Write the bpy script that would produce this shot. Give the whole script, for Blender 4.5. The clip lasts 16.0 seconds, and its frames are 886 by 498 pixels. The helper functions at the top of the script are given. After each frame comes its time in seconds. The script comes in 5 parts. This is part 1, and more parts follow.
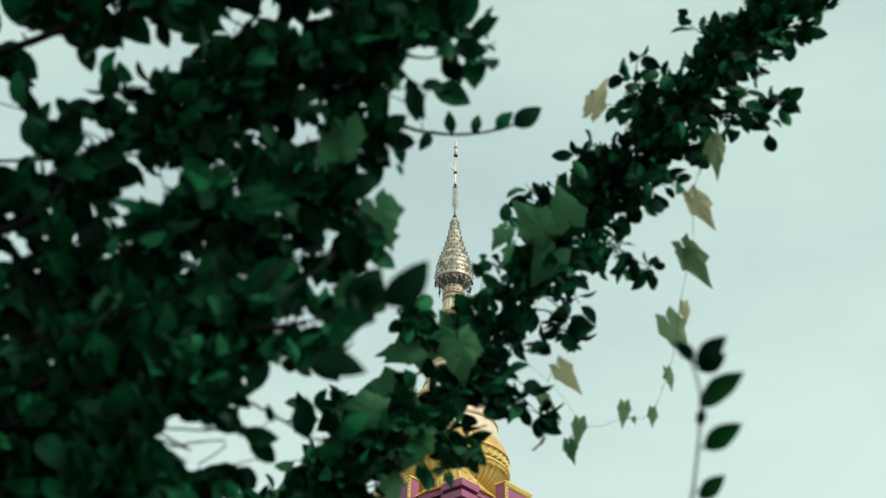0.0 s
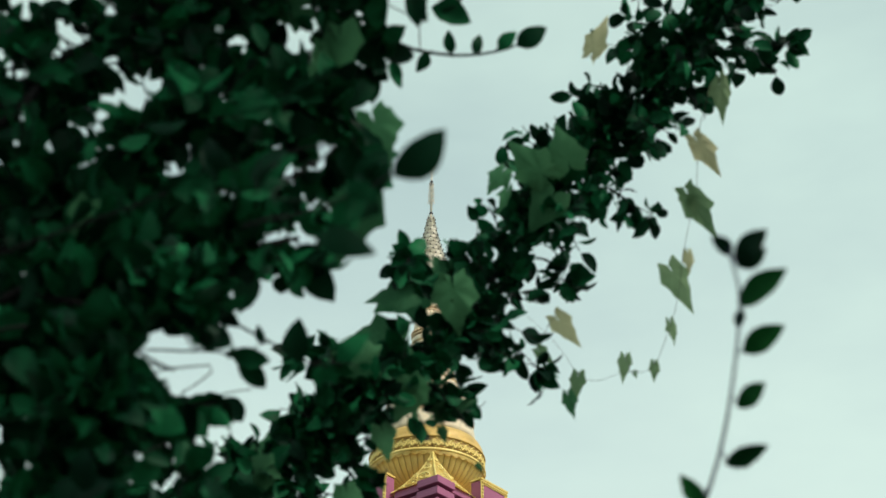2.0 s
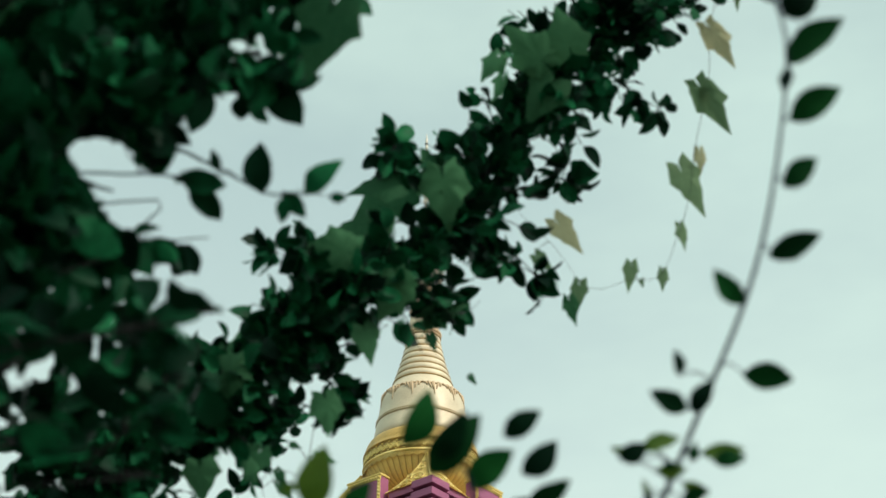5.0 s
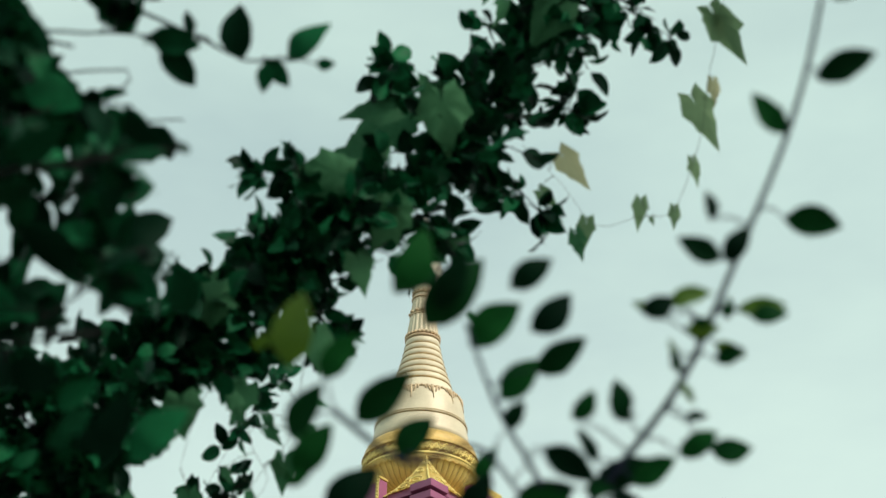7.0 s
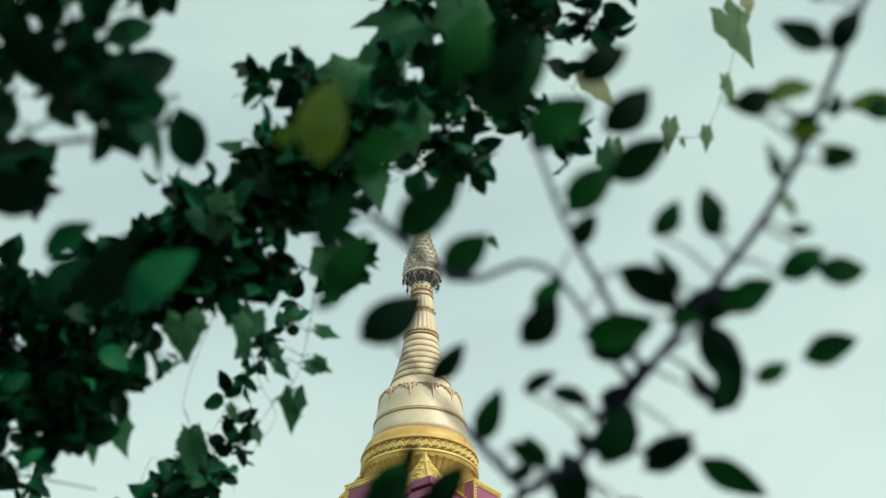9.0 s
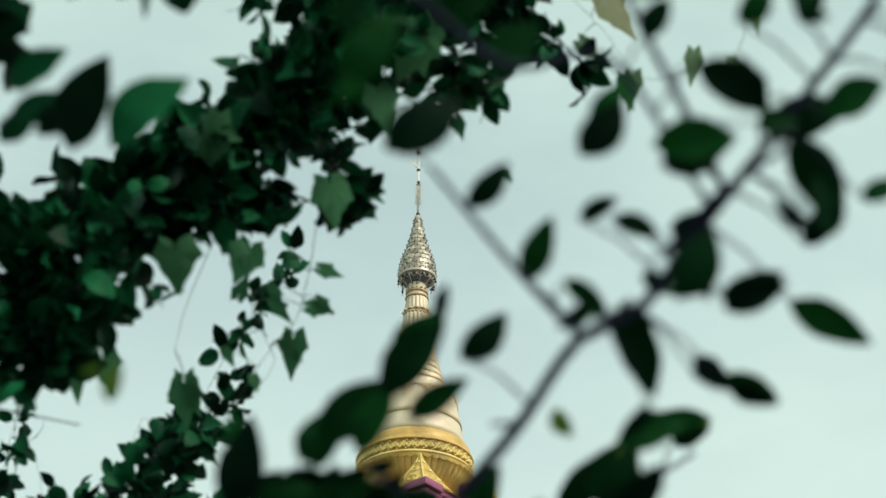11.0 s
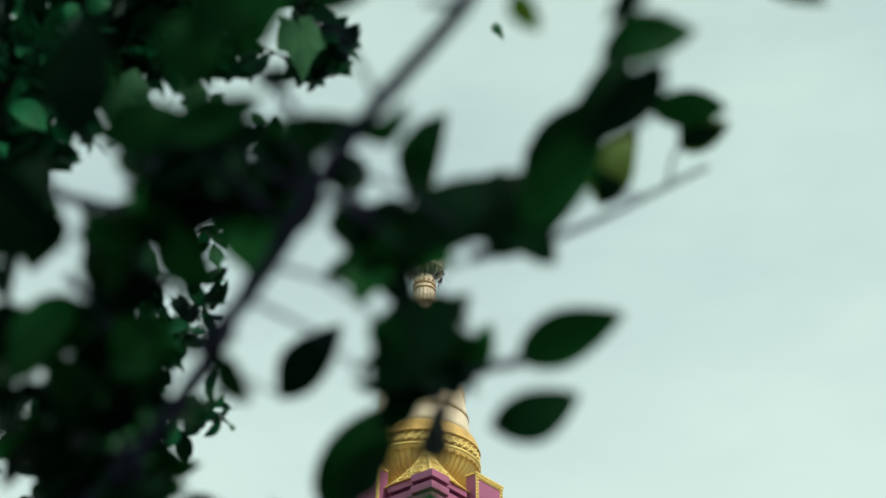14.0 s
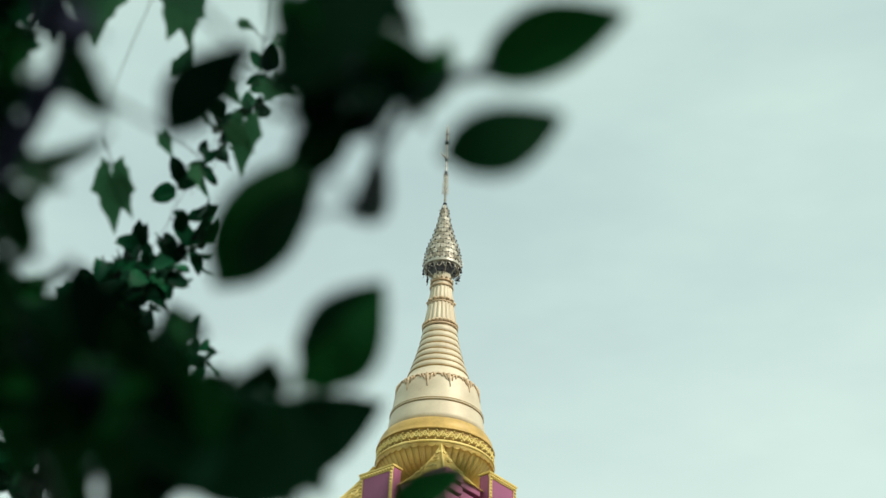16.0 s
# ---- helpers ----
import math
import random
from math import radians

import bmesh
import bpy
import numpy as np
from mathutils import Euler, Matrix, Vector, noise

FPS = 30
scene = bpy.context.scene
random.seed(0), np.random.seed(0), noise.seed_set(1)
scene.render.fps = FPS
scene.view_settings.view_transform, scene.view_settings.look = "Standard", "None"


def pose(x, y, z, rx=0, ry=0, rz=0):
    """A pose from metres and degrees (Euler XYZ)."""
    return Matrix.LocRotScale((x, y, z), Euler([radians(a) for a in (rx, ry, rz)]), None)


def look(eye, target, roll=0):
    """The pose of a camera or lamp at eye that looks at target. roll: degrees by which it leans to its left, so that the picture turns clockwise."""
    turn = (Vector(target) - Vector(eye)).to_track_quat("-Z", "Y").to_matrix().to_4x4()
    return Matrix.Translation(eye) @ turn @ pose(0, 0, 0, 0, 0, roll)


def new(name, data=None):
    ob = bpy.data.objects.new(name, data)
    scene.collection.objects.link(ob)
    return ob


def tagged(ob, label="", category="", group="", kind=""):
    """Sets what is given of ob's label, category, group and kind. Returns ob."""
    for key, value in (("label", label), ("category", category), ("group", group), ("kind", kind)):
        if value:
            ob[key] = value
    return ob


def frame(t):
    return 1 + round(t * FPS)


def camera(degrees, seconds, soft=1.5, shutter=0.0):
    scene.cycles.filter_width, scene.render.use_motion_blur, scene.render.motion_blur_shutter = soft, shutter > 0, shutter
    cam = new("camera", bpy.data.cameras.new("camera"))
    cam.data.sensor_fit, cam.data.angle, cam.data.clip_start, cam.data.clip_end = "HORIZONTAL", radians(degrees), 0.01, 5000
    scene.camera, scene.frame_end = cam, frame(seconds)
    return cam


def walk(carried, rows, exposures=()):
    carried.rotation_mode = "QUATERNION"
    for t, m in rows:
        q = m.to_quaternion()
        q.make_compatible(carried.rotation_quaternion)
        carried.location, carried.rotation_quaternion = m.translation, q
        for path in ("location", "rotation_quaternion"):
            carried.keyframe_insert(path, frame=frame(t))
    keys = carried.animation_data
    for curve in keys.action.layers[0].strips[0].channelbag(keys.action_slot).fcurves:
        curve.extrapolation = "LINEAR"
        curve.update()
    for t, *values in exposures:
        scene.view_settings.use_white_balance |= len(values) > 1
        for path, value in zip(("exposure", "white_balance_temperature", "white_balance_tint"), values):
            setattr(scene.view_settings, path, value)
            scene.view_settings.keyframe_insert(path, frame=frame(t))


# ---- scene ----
# ---- camera: a slow push forward at eye height, looking up about 33 degrees ----
cam = camera(30, 16.0)
cam.data.dof.use_dof = True
cam.data.dof.focus_distance = 20.0
cam.data.dof.aperture_fstop = 9.8
PATH = [
    (0.0, 0.0000, 0.0000, 1.5000, 123.260, -0.857, -0.091),
    (0.5, -0.0125, 0.0383, 1.4990, 123.303, -0.591, -0.449),
    (1.0, -0.0201, 0.0761, 1.4981, 123.293, -0.541, -0.635),
    (1.5, -0.0234, 0.1159, 1.4978, 123.286, -0.547, -0.758),
    (2.0, -0.0279, 0.1551, 1.4965, 123.249, -0.518, -0.890),
    (2.5, -0.0294, 0.1968, 1.4930, 123.214, -0.414, -0.926),
    (3.0, -0.0295, 0.2430, 1.4890, 123.205, -0.305, -0.918),
    (3.5, -0.0263, 0.2930, 1.4869, 123.177, -0.356, -0.917),
    (6.0, -0.0115, 0.5133, 1.4826, 123.609, -0.487, -1.143),
    (6.5, -0.0106, 0.5550, 1.4774, 123.655, -0.540, -1.157),
    (7.0, -0.0113, 0.5970, 1.4759, 123.601, -0.570, -1.163),
    (7.5, -0.0161, 0.6379, 1.4738, 123.526, -0.585, -1.194),
    (8.0, -0.0222, 0.6814, 1.4695, 123.595, -0.558, -1.181),
    (8.5, -0.0284, 0.7278, 1.4705, 123.535, -0.395, -1.094),
    (9.0, -0.0353, 0.7701, 1.4713, 123.605, -0.245, -1.061),
    (11.5, -0.0511, 0.9582, 1.4763, 123.705, -0.151, -1.227),
    (12.0, -0.0481, 0.9928, 1.4737, 123.653, -0.097, -1.152),
    (12.5, -0.0437, 1.0325, 1.4698, 123.662, -0.040, -1.123),
    (13.0, -0.0366, 1.0723, 1.4635, 123.760, -0.124, -1.107),
    (13.5, -0.0267, 1.1109, 1.4594, 123.685, -0.354, -1.057),
    (14.0, -0.0184, 1.1562, 1.4650, 123.562, -0.536, -1.120),
    (14.5, -0.0103, 1.1962, 1.4683, 123.514, -0.762, -1.272),
    (15.0, -0.0034, 1.2381, 1.4709, 123.552, -1.036, -1.449),
    (15.5, 0.0015, 1.2790, 1.4759, 123.553, -1.453, -1.341),
    (16.0, 0.0046, 1.3147, 1.4787, 123.581, -1.839, -1.209),
]
walk(cam, [(t, pose(x, y, z, rx, ry, rz)) for t, x, y, z, rx, ry, rz in PATH])

# ---- sky and sun: a bright thin overcast ----
world = bpy.data.worlds.new("world")
scene.world = world
world.use_nodes = True
wn, wl = world.node_tree.nodes, world.node_tree.links
wn.clear()
w_out = wn.new("ShaderNodeOutputWorld")
w_bg = wn.new("ShaderNodeBackground")
w_sky = wn.new("ShaderNodeTexSky")
w_sky.sky_type = 'NISHITA'
w_sky.sun_disc = False
w_sky.sun_elevation = radians(44)
w_sky.sun_rotation = radians(130)
w_sky.dust_density = 3.0
w_dim = wn.new("ShaderNodeVectorMath")
w_dim.operation = 'SCALE'
w_dim.inputs["Scale"].default_value = 0.13
w_tc = wn.new("ShaderNodeTexCoord")
w_map = wn.new("ShaderNodeMapping")
w_map.inputs["Scale"].default_value = (1.6, 1.6, 4.0)
w_noise = wn.new("ShaderNodeTexNoise")
w_noise.inputs["Scale"].default_value = 1.6
w_noise.inputs["Detail"].default_value = 5.0
w_noise.inputs["Roughness"].default_value = 0.55
w_ramp = wn.new("ShaderNodeValToRGB")
w_ramp.color_ramp.elements[0].position = 0.36
w_ramp.color_ramp.elements[0].color = (0.66, 0.66, 0.66, 1)
w_ramp.color_ramp.elements[1].position = 0.72
w_ramp.color_ramp.elements[1].color = (0.96, 0.96, 0.96, 1)
w_mix = wn.new("ShaderNodeMix")
w_mix.data_type = 'RGBA'
w_mix.inputs["B"].default_value = (0.672, 0.875, 0.795, 1)
wl.new(w_sky.outputs["Color"], w_dim.inputs[0])
wl.new(w_tc.outputs["Generated"], w_map.inputs["Vector"])
wl.new(w_map.outputs["Vector"], w_noise.inputs["Vector"])
wl.new(w_noise.outputs["Fac"], w_ramp.inputs["Fac"])
wl.new(w_ramp.outputs["Color"], w_mix.inputs["Factor"])
wl.new(w_dim.outputs["Vector"], w_mix.inputs["A"])
w_warm = wn.new("ShaderNodeMix")               # a creamier haze towards the horizon
w_warm.data_type = 'RGBA'
w_warm.inputs["B"].default_value = (0.77, 0.89, 0.77, 1)
wl.new(w_mix.outputs["Result"], w_warm.inputs["A"])
wl.new(w_warm.outputs["Result"], w_bg.inputs["Color"])
w_sep = wn.new("ShaderNodeSeparateXYZ")
w_height = wn.new("ShaderNodeMapRange")       # brighter towards the horizon
for name, value in (("From Min", 0.34), ("From Max", 0.68), ("To Min", 1.10), ("To Max", 0.94)):
    w_height.inputs[name].default_value = value
wl.new(w_tc.outputs["Generated"], w_sep.inputs["Vector"])
wl.new(w_sep.outputs["Z"], w_height.inputs["Value"])
w_haze = wn.new("ShaderNodeMapRange")
for name, value in (("From Min", 0.38), ("From Max", 0.60), ("To Min", 0.3), ("To Max", 0.0)):
    w_haze.inputs[name].default_value = value
wl.new(w_sep.outputs["Z"], w_haze.inputs["Value"])
wl.new(w_haze.outputs["Result"], w_warm.inputs["Factor"])
wl.new(w_height.outputs["Result"], w_bg.inputs["Strength"])
wl.new(w_bg.outputs["Background"], w_out.inputs["Surface"])

sun = new("sun", bpy.data.lights.new("sun", 'SUN'))
sun.data.energy = 2.6
sun.data.angle = radians(10)
sun.data.color = (1.0, 0.94, 0.84)
sun.matrix_world = look((24, -20, 30), (0, 0, 0))

# ---- materials ----
def material(name, colour, rough=0.5, metal=0.0, vary=0.25, scale=6.0, fine=60.0, bump=0.15, tint=None,
             through_light=0.0, per_piece=0.0, shine=0.5, rare=1.0):
    """A principled surface with colour variation at two scales and a fine relief, in object metres."""
    m = bpy.data.materials.new(name)
    m.use_nodes = True
    n, l = m.node_tree.nodes, m.node_tree.links
    b = n["Principled BSDF"]
    b.inputs["Roughness"].default_value = rough
    b.inputs["Metallic"].default_value = metal
    b.inputs["Specular IOR Level"].default_value = shine
    tc = n.new("ShaderNodeTexCoord")
    big, small = n.new("ShaderNodeTexNoise"), n.new("ShaderNodeTexNoise")
    big.inputs["Scale"].default_value, big.inputs["Detail"].default_value = scale, 4
    small.inputs["Scale"].default_value, small.inputs["Detail"].default_value = fine, 3
    for x in (big, small):
        l.new(tc.outputs["Object"], x.inputs["Vector"])
    add = n.new("ShaderNodeMath")
    add.operation = 'MULTIPLY_ADD'
    add.inputs[1].default_value = 0.4
    l.new(small.outputs["Fac"], add.inputs[0])
    l.new(big.outputs["Fac"], add.inputs[2])
    ramp = n.new("ShaderNodeMapRange")
    ramp.inputs["From Min"].default_value, ramp.inputs["From Max"].default_value = 0.45, 0.95
    l.new(add.outputs["Value"], ramp.inputs["Value"])
    fac = ramp.outputs["Result"]
    if per_piece:
        info, geo = n.new("ShaderNodeObjectInfo"), n.new("ShaderNodeNewGeometry")
        both = n.new("ShaderNodeMath")
        both.operation = 'ADD'
        l.new(info.outputs["Random"], both.inputs[0])
        l.new(geo.outputs["Random Per Island"], both.inputs[1])
        wrap = n.new("ShaderNodeMath")
        wrap.operation = 'FRACT'
        l.new(both.outputs["Value"], wrap.inputs[0])
        blend = n.new("ShaderNodeMix")
        blend.inputs["Factor"].default_value = per_piece
        l.new(fac, blend.inputs["A"])
        l.new(wrap.outputs["Value"], blend.inputs["B"])
        few = n.new("ShaderNodeMath")          # rare > 1: only few pieces reach the light tint
        few.operation = 'POWER'
        few.inputs[1].default_value = rare
        l.new(blend.outputs["Result"], few.inputs[0])
        fac = few.outputs["Value"]
    mix = n.new("ShaderNodeMix")
    mix.data_type = 'RGBA'
    c = Vector(colour)
    dark, light = c * (1 - vary), c * (1 + vary)
    if tint:
        light = Vector(tint)
    mix.inputs["A"].default_value = (*dark, 1)
    mix.inputs["B"].default_value = (*light, 1)
    l.new(fac, mix.inputs["Factor"])
    l.new(mix.outputs["Result"], b.inputs["Base Color"])
    if bump:
        bp = n.new("ShaderNodeBump")
        bp.inputs["Strength"].default_value = bump
        bp.inputs["Distance"].default_value = 0.3 / fine
        l.new(small.outputs["Fac"], bp.inputs["Height"])
        l.new(bp.outputs["Normal"], b.inputs["Normal"])
    if through_light:
        tr = n.new("ShaderNodeBsdfTranslucent")
        l.new(mix.outputs["Result"], tr.inputs["Color"])
        sh = n.new("ShaderNodeMixShader")
        sh.inputs["Fac"].default_value = through_light
        l.new(b.outputs["BSDF"], sh.inputs[1])
        l.new(tr.outputs["BSDF"], sh.inputs[2])
        l.new(sh.outputs["Shader"], n["Material Output"].inputs["Surface"])
    return m


GOLD = material("gold_paint", (0.86, 0.57, 0.10), 0.45, 0.05, 0.2, 1.6, 24, 0.25, tint=(0.96, 0.79, 0.30))
GOLD_PALE = material("pale_gold_leaf", (0.68, 0.55, 0.37), 0.52, 0.08, 0.12, 0.9, 30, 0.15, tint=(0.86, 0.74, 0.53))
GOLD_WARM = material("warm_gold_edge", (0.64, 0.46, 0.28), 0.52, 0.08, 0.2, 2.5, 26, 0.2)
GOLD_DEEP = material("deep_bronze_gold", (0.60, 0.38, 0.10), 0.48, 0.08, 0.25, 2.0, 26, 0.25)
# ground of the frieze; also the painted shade lines on bell and cone
RELIEF_AND_SHADE = material("dark_gold_ground_and_shade", (0.36, 0.22, 0.06), 0.6, 0.1, 0.2, 4, 40, 0.2)
PLUM = material("plum_paint", (0.36, 0.098, 0.195), 0.55, 0.0, 0.12, 1.2, 30, 0.2)
PLUM_SHADE = material("plum_shadow_joint", (0.10, 0.025, 0.055), 0.7, 0.0, 0.2, 3, 30, 0.2)
SILVER = material("gilded_silver", (0.62, 0.55, 0.42), 0.35, 0.2, 0.25, 9, 50, 0.2, tint=(0.96, 0.91, 0.78), per_piece=0.5)
DARK_METAL = material("dark_bronze", (0.035, 0.035, 0.045), 0.45, 0.5, 0.3, 9, 50, 0.2)
HOOD_SHADE = material("hood_shade_grey", (0.20, 0.20, 0.22), 0.5, 0.4, 0.3, 6, 40, 0.2)
# dark base carries the backlit shade, the rare light tint imitates sunlit leaves
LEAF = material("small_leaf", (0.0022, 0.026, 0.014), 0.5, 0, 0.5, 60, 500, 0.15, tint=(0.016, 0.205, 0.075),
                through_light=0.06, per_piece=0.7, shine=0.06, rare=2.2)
# near leaves: their silhouette darkness is put into this base colour
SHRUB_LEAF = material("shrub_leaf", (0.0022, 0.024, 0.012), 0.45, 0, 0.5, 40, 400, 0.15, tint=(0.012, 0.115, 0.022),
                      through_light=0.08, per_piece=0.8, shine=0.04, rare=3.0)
LEAF_NEW = material("young_leaf", (0.085, 0.170, 0.012), 0.5, 0, 0.3, 60, 500, 0.15, through_light=0.35, per_piece=0.5)
LEAF_YELLOW = material("yellowing_leaf", (0.62, 0.58, 0.34), 0.5, 0, 0.25, 70, 500, 0.2, through_light=0.45)
IVY = material("gourd_leaf", (0.030, 0.150, 0.065), 0.6, 0, 0.4, 30, 300, 0.25, tint=(0.12, 0.34, 0.16),
               through_light=0.35, per_piece=0.75, shine=0.12)
IVY_PALE = material("pale_gourd_leaf", (0.16, 0.30, 0.15), 0.6, 0, 0.3, 40, 300, 0.25, tint=(0.32, 0.44, 0.24),
                    through_light=0.45, per_piece=0.6, shine=0.12)
STEM = material("grey_bark", (0.018, 0.020, 0.040), 0.8, 0, 0.35, 40, 400, 0.5, shine=0.1)
STEM_DARK = material("dark_bark", (0.012, 0.012, 0.012), 0.8, 0, 0.4, 20, 200, 0.6, shine=0.1)
VINE = material("green_vine", (0.04, 0.07, 0.03), 0.6, 0, 0.3, 40, 300, 0.2)
# unseen ground; its dark tone is chosen to hold down bounce on leaf undersides
GROUND = material("dark_unseen_ground", (0.055, 0.055, 0.045), 0.85, 0, 0.2, 0.8, 9, 0.4)


# ---- shape tools ----
def part(name, mesh, mat, parent, label="", smooth=True):
    """Links a bmesh or mesh as one mesh object under a thing or a part."""
    if isinstance(mesh, bmesh.types.BMesh):
        data = bpy.data.meshes.new(name)
        mesh.to_mesh(data)
        mesh.free()
    else:
        data = mesh
    if not data.materials:
        data.materials.append(mat)
        data.polygons.foreach_set("use_smooth", [smooth] * len(data.polygons))
    ob = new(name, data)
    if parent:
        ob.parent = parent
    if label:
        tagged(ob, label)
    return ob


def empty(name, m=None):
    ob = new(name)
    if m is not None:
        ob.matrix_world = m
    return ob


def lathe(profile, segments=96, wave=None):
    """A turned body from rows of (radius, height); wave(angle, row) may scale the radius."""
    bm = bmesh.new()
    rings = []
    for k, (r, z) in enumerate(profile):
        ring = []
        for i in range(segments):
            a = 2 * math.pi * i / segments
            rr = r * (wave(a, k) if wave else 1)
            ring.append(bm.verts.new((rr * math.cos(a), rr * math.sin(a), z)))
        rings.append(ring)
    for lo, hi in zip(rings, rings[1:]):
        for i in range(segments):
            j = (i + 1) % segments
            bm.faces.new((lo[i], lo[j], hi[j], hi[i]))
    bm.faces.new(rings[0][::-1])
    bm.faces.new(rings[-1])
    return bm


def torus(radius, z, thick, segments=96, sides=8, flat=1.0):
    rows = []
    bm = bmesh.new()
    for i in range(segments):
        a = 2 * math.pi * i / segments
        rows.append([bm.verts.new(((radius + thick * math.cos(b)) * math.cos(a),
                                   (radius + thick * math.cos(b)) * math.sin(a), z + thick * flat * math.sin(b)))
                     for b in (2 * math.pi * k / sides for k in range(sides))])
    for i in range(segments):
        p, q = rows[i], rows[(i + 1) % segments]
        for k in range(sides):
            bm.faces.new((p[k], q[k], q[(k + 1) % sides], p[(k + 1) % sides]))
    return bm


def tube(bm, path, r0, r1=None, sides=6):
    """A tapered round bar along a path, added to bm."""
    r1 = r0 if r1 is None else r1
    path = [Vector(p) for p in path]
    rings = []
    side = Vector((0.31, 0.87, 0.38))
    for i, p in enumerate(path):
        d = (path[min(i + 1, len(path) - 1)] - path[max(i - 1, 0)]).normalized()
        u = d.cross(side)
        if u.length < 1e-4:
            u = d.orthogonal()
        u.normalize()
        v = d.cross(u)
        r = r0 + (r1 - r0) * i / max(1, len(path) - 1)
        rings.append([bm.verts.new(p + r * (u * math.cos(a) + v * math.sin(a)))
                      for a in (2 * math.pi * k / sides for k in range(sides))])
    for a, b in zip(rings, rings[1:]):
        for k in range(sides):
            bm.faces.new((a[k], a[(k + 1) % sides], b[(k + 1) % sides], b[k]))
    bm.faces.new(rings[0][::-1])
    bm.faces.new(rings[-1])
    return bm


def curve_points(points, step=0.02):
    """A smooth line through the points (Catmull-Rom), about step metres apart."""
    p = [Vector(q) for q in points]
    p = [2 * p[0] - p[1]] + p + [2 * p[-1] - p[-2]]
    out = []
    for i in range(1, len(p) - 2):
        n = max(2, int((p[i + 1] - p[i]).length / step))
        for k in range(n):
            t = k / n
            a, b, c, d = p[i - 1], p[i], p[i + 1], p[i + 2]
            out.append(0.5 * ((2 * b) + (c - a) * t + (2 * a - 5 * b + 4 * c - d) * t * t
                              + (3 * b - a - 3 * c + d) * t ** 3))
    out.append(p[-2])
    return out


def box(bm, x0, y0, z0, x1, y1, z1, bevel=0.0):
    made = bmesh.ops.create_cube(bm, size=1, matrix=Matrix.Translation(((x0 + x1) / 2, (y0 + y1) / 2, (z0 + z1) / 2))
                                 @ Matrix.Diagonal((x1 - x0, y1 - y0, z1 - z0, 1)))
    if bevel:
        edges = list({e for v in made["verts"] for e in v.link_edges})
        bmesh.ops.bevel(bm, geom=edges, offset=bevel, segments=2, affect='EDGES', profile=0.5)
    return bm


def prism(bm, outline, z0, z1):
    """A straight body over a flat outline of (x, y), counter-clockwise."""
    lo = [bm.verts.new((x, y, z0)) for x, y in outline]
    hi = [bm.verts.new((x, y, z1)) for x, y in outline]
    n = len(outline)
    for i in range(n):
        j = (i + 1) % n
        bm.faces.new((lo[i], lo[j], hi[j], hi[i]))
    bm.faces.new(hi)
    bm.faces.new(lo[::-1])
    return bm


# ---- ground ----
gb = bmesh.new()
bmesh.ops.create_grid(gb, x_segments=60, y_segments=60, size=2000)
for v in gb.verts:
    v.co.z = -0.02 + 0.03 * noise.noise(v.co * 0.05)
tagged(part("ground", gb, GROUND, None), "unseen ground, kept dark to limit bounce light", "ground", kind="structure")

# ---- pagoda: a plum tower with a gilded bowl, bell, ringed spire and umbrella ----
AXIS = pose(0, 50, 0, 0, 0, 0)
pagoda = tagged(empty("pagoda", AXIS), "tall gilded pagoda spire on a plum-painted stepped tower", "pagoda")
TURN = radians(5.0)        # the tower's corner points almost at the viewer


def turned(points, turn=TURN):
    c, s = math.cos(turn), math.sin(turn)
    return [(x * c - y * s, x * s + y * c) for x, y in points]


def redented(reach, first=0.84, second=1.05, notch=0.16, inner=0.30):
    """The outline of a square tower with stepped corners on the axes. reach: from the axis to the corner's tip."""
    s = math.sqrt(0.5)
    ax, ay = Vector((-s, s)), Vector((s, s))      # along the left and the right flank, away from the corner
    tip = Vector((0, -reach))
    run = [tip + ax * (first + second) + ay * (notch + inner), tip + ax * (first + second) + ay * notch,
           tip + ax * first + ay * notch, tip + ax * first, tip]
    mirror = [Vector((-p.x, p.y)) for p in run[:-1]][::-1]
    out = []
    for k in range(4):
        a = k * math.pi / 2
        out += [(p.x * math.cos(a) - p.y * math.sin(a), p.x * math.sin(a) + p.y * math.cos(a)) for p in run + mirror]
    return turned(out)


REACH, TOP = 3.85, 23.44
# the tower body and its slab courses
tb = bmesh.new()
prism(tb, redented(2.95, inner=0.1), 0.0, 23.3)
part("tower_body", tb, PLUM, pagoda, "plum-painted tower wall", smooth=False)
for k in range(8):
    z1 = TOP - 0.335 * k
    cb = bmesh.new()
    prism(cb, redented(REACH - 0.085 * k), z1 - 0.245, z1)
    bmesh.ops.bevel(cb, geom=[e for e in cb.edges], offset=0.012, segments=1, affect='EDGES')
    part("course", cb, PLUM, pagoda, smooth=False)
# recessed bands between courses, the gap's shade put into a darker plum
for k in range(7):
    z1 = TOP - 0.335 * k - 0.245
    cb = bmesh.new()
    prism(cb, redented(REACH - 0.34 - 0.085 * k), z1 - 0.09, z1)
    part("joint_shade_band", cb, PLUM_SHADE, pagoda, smooth=False)

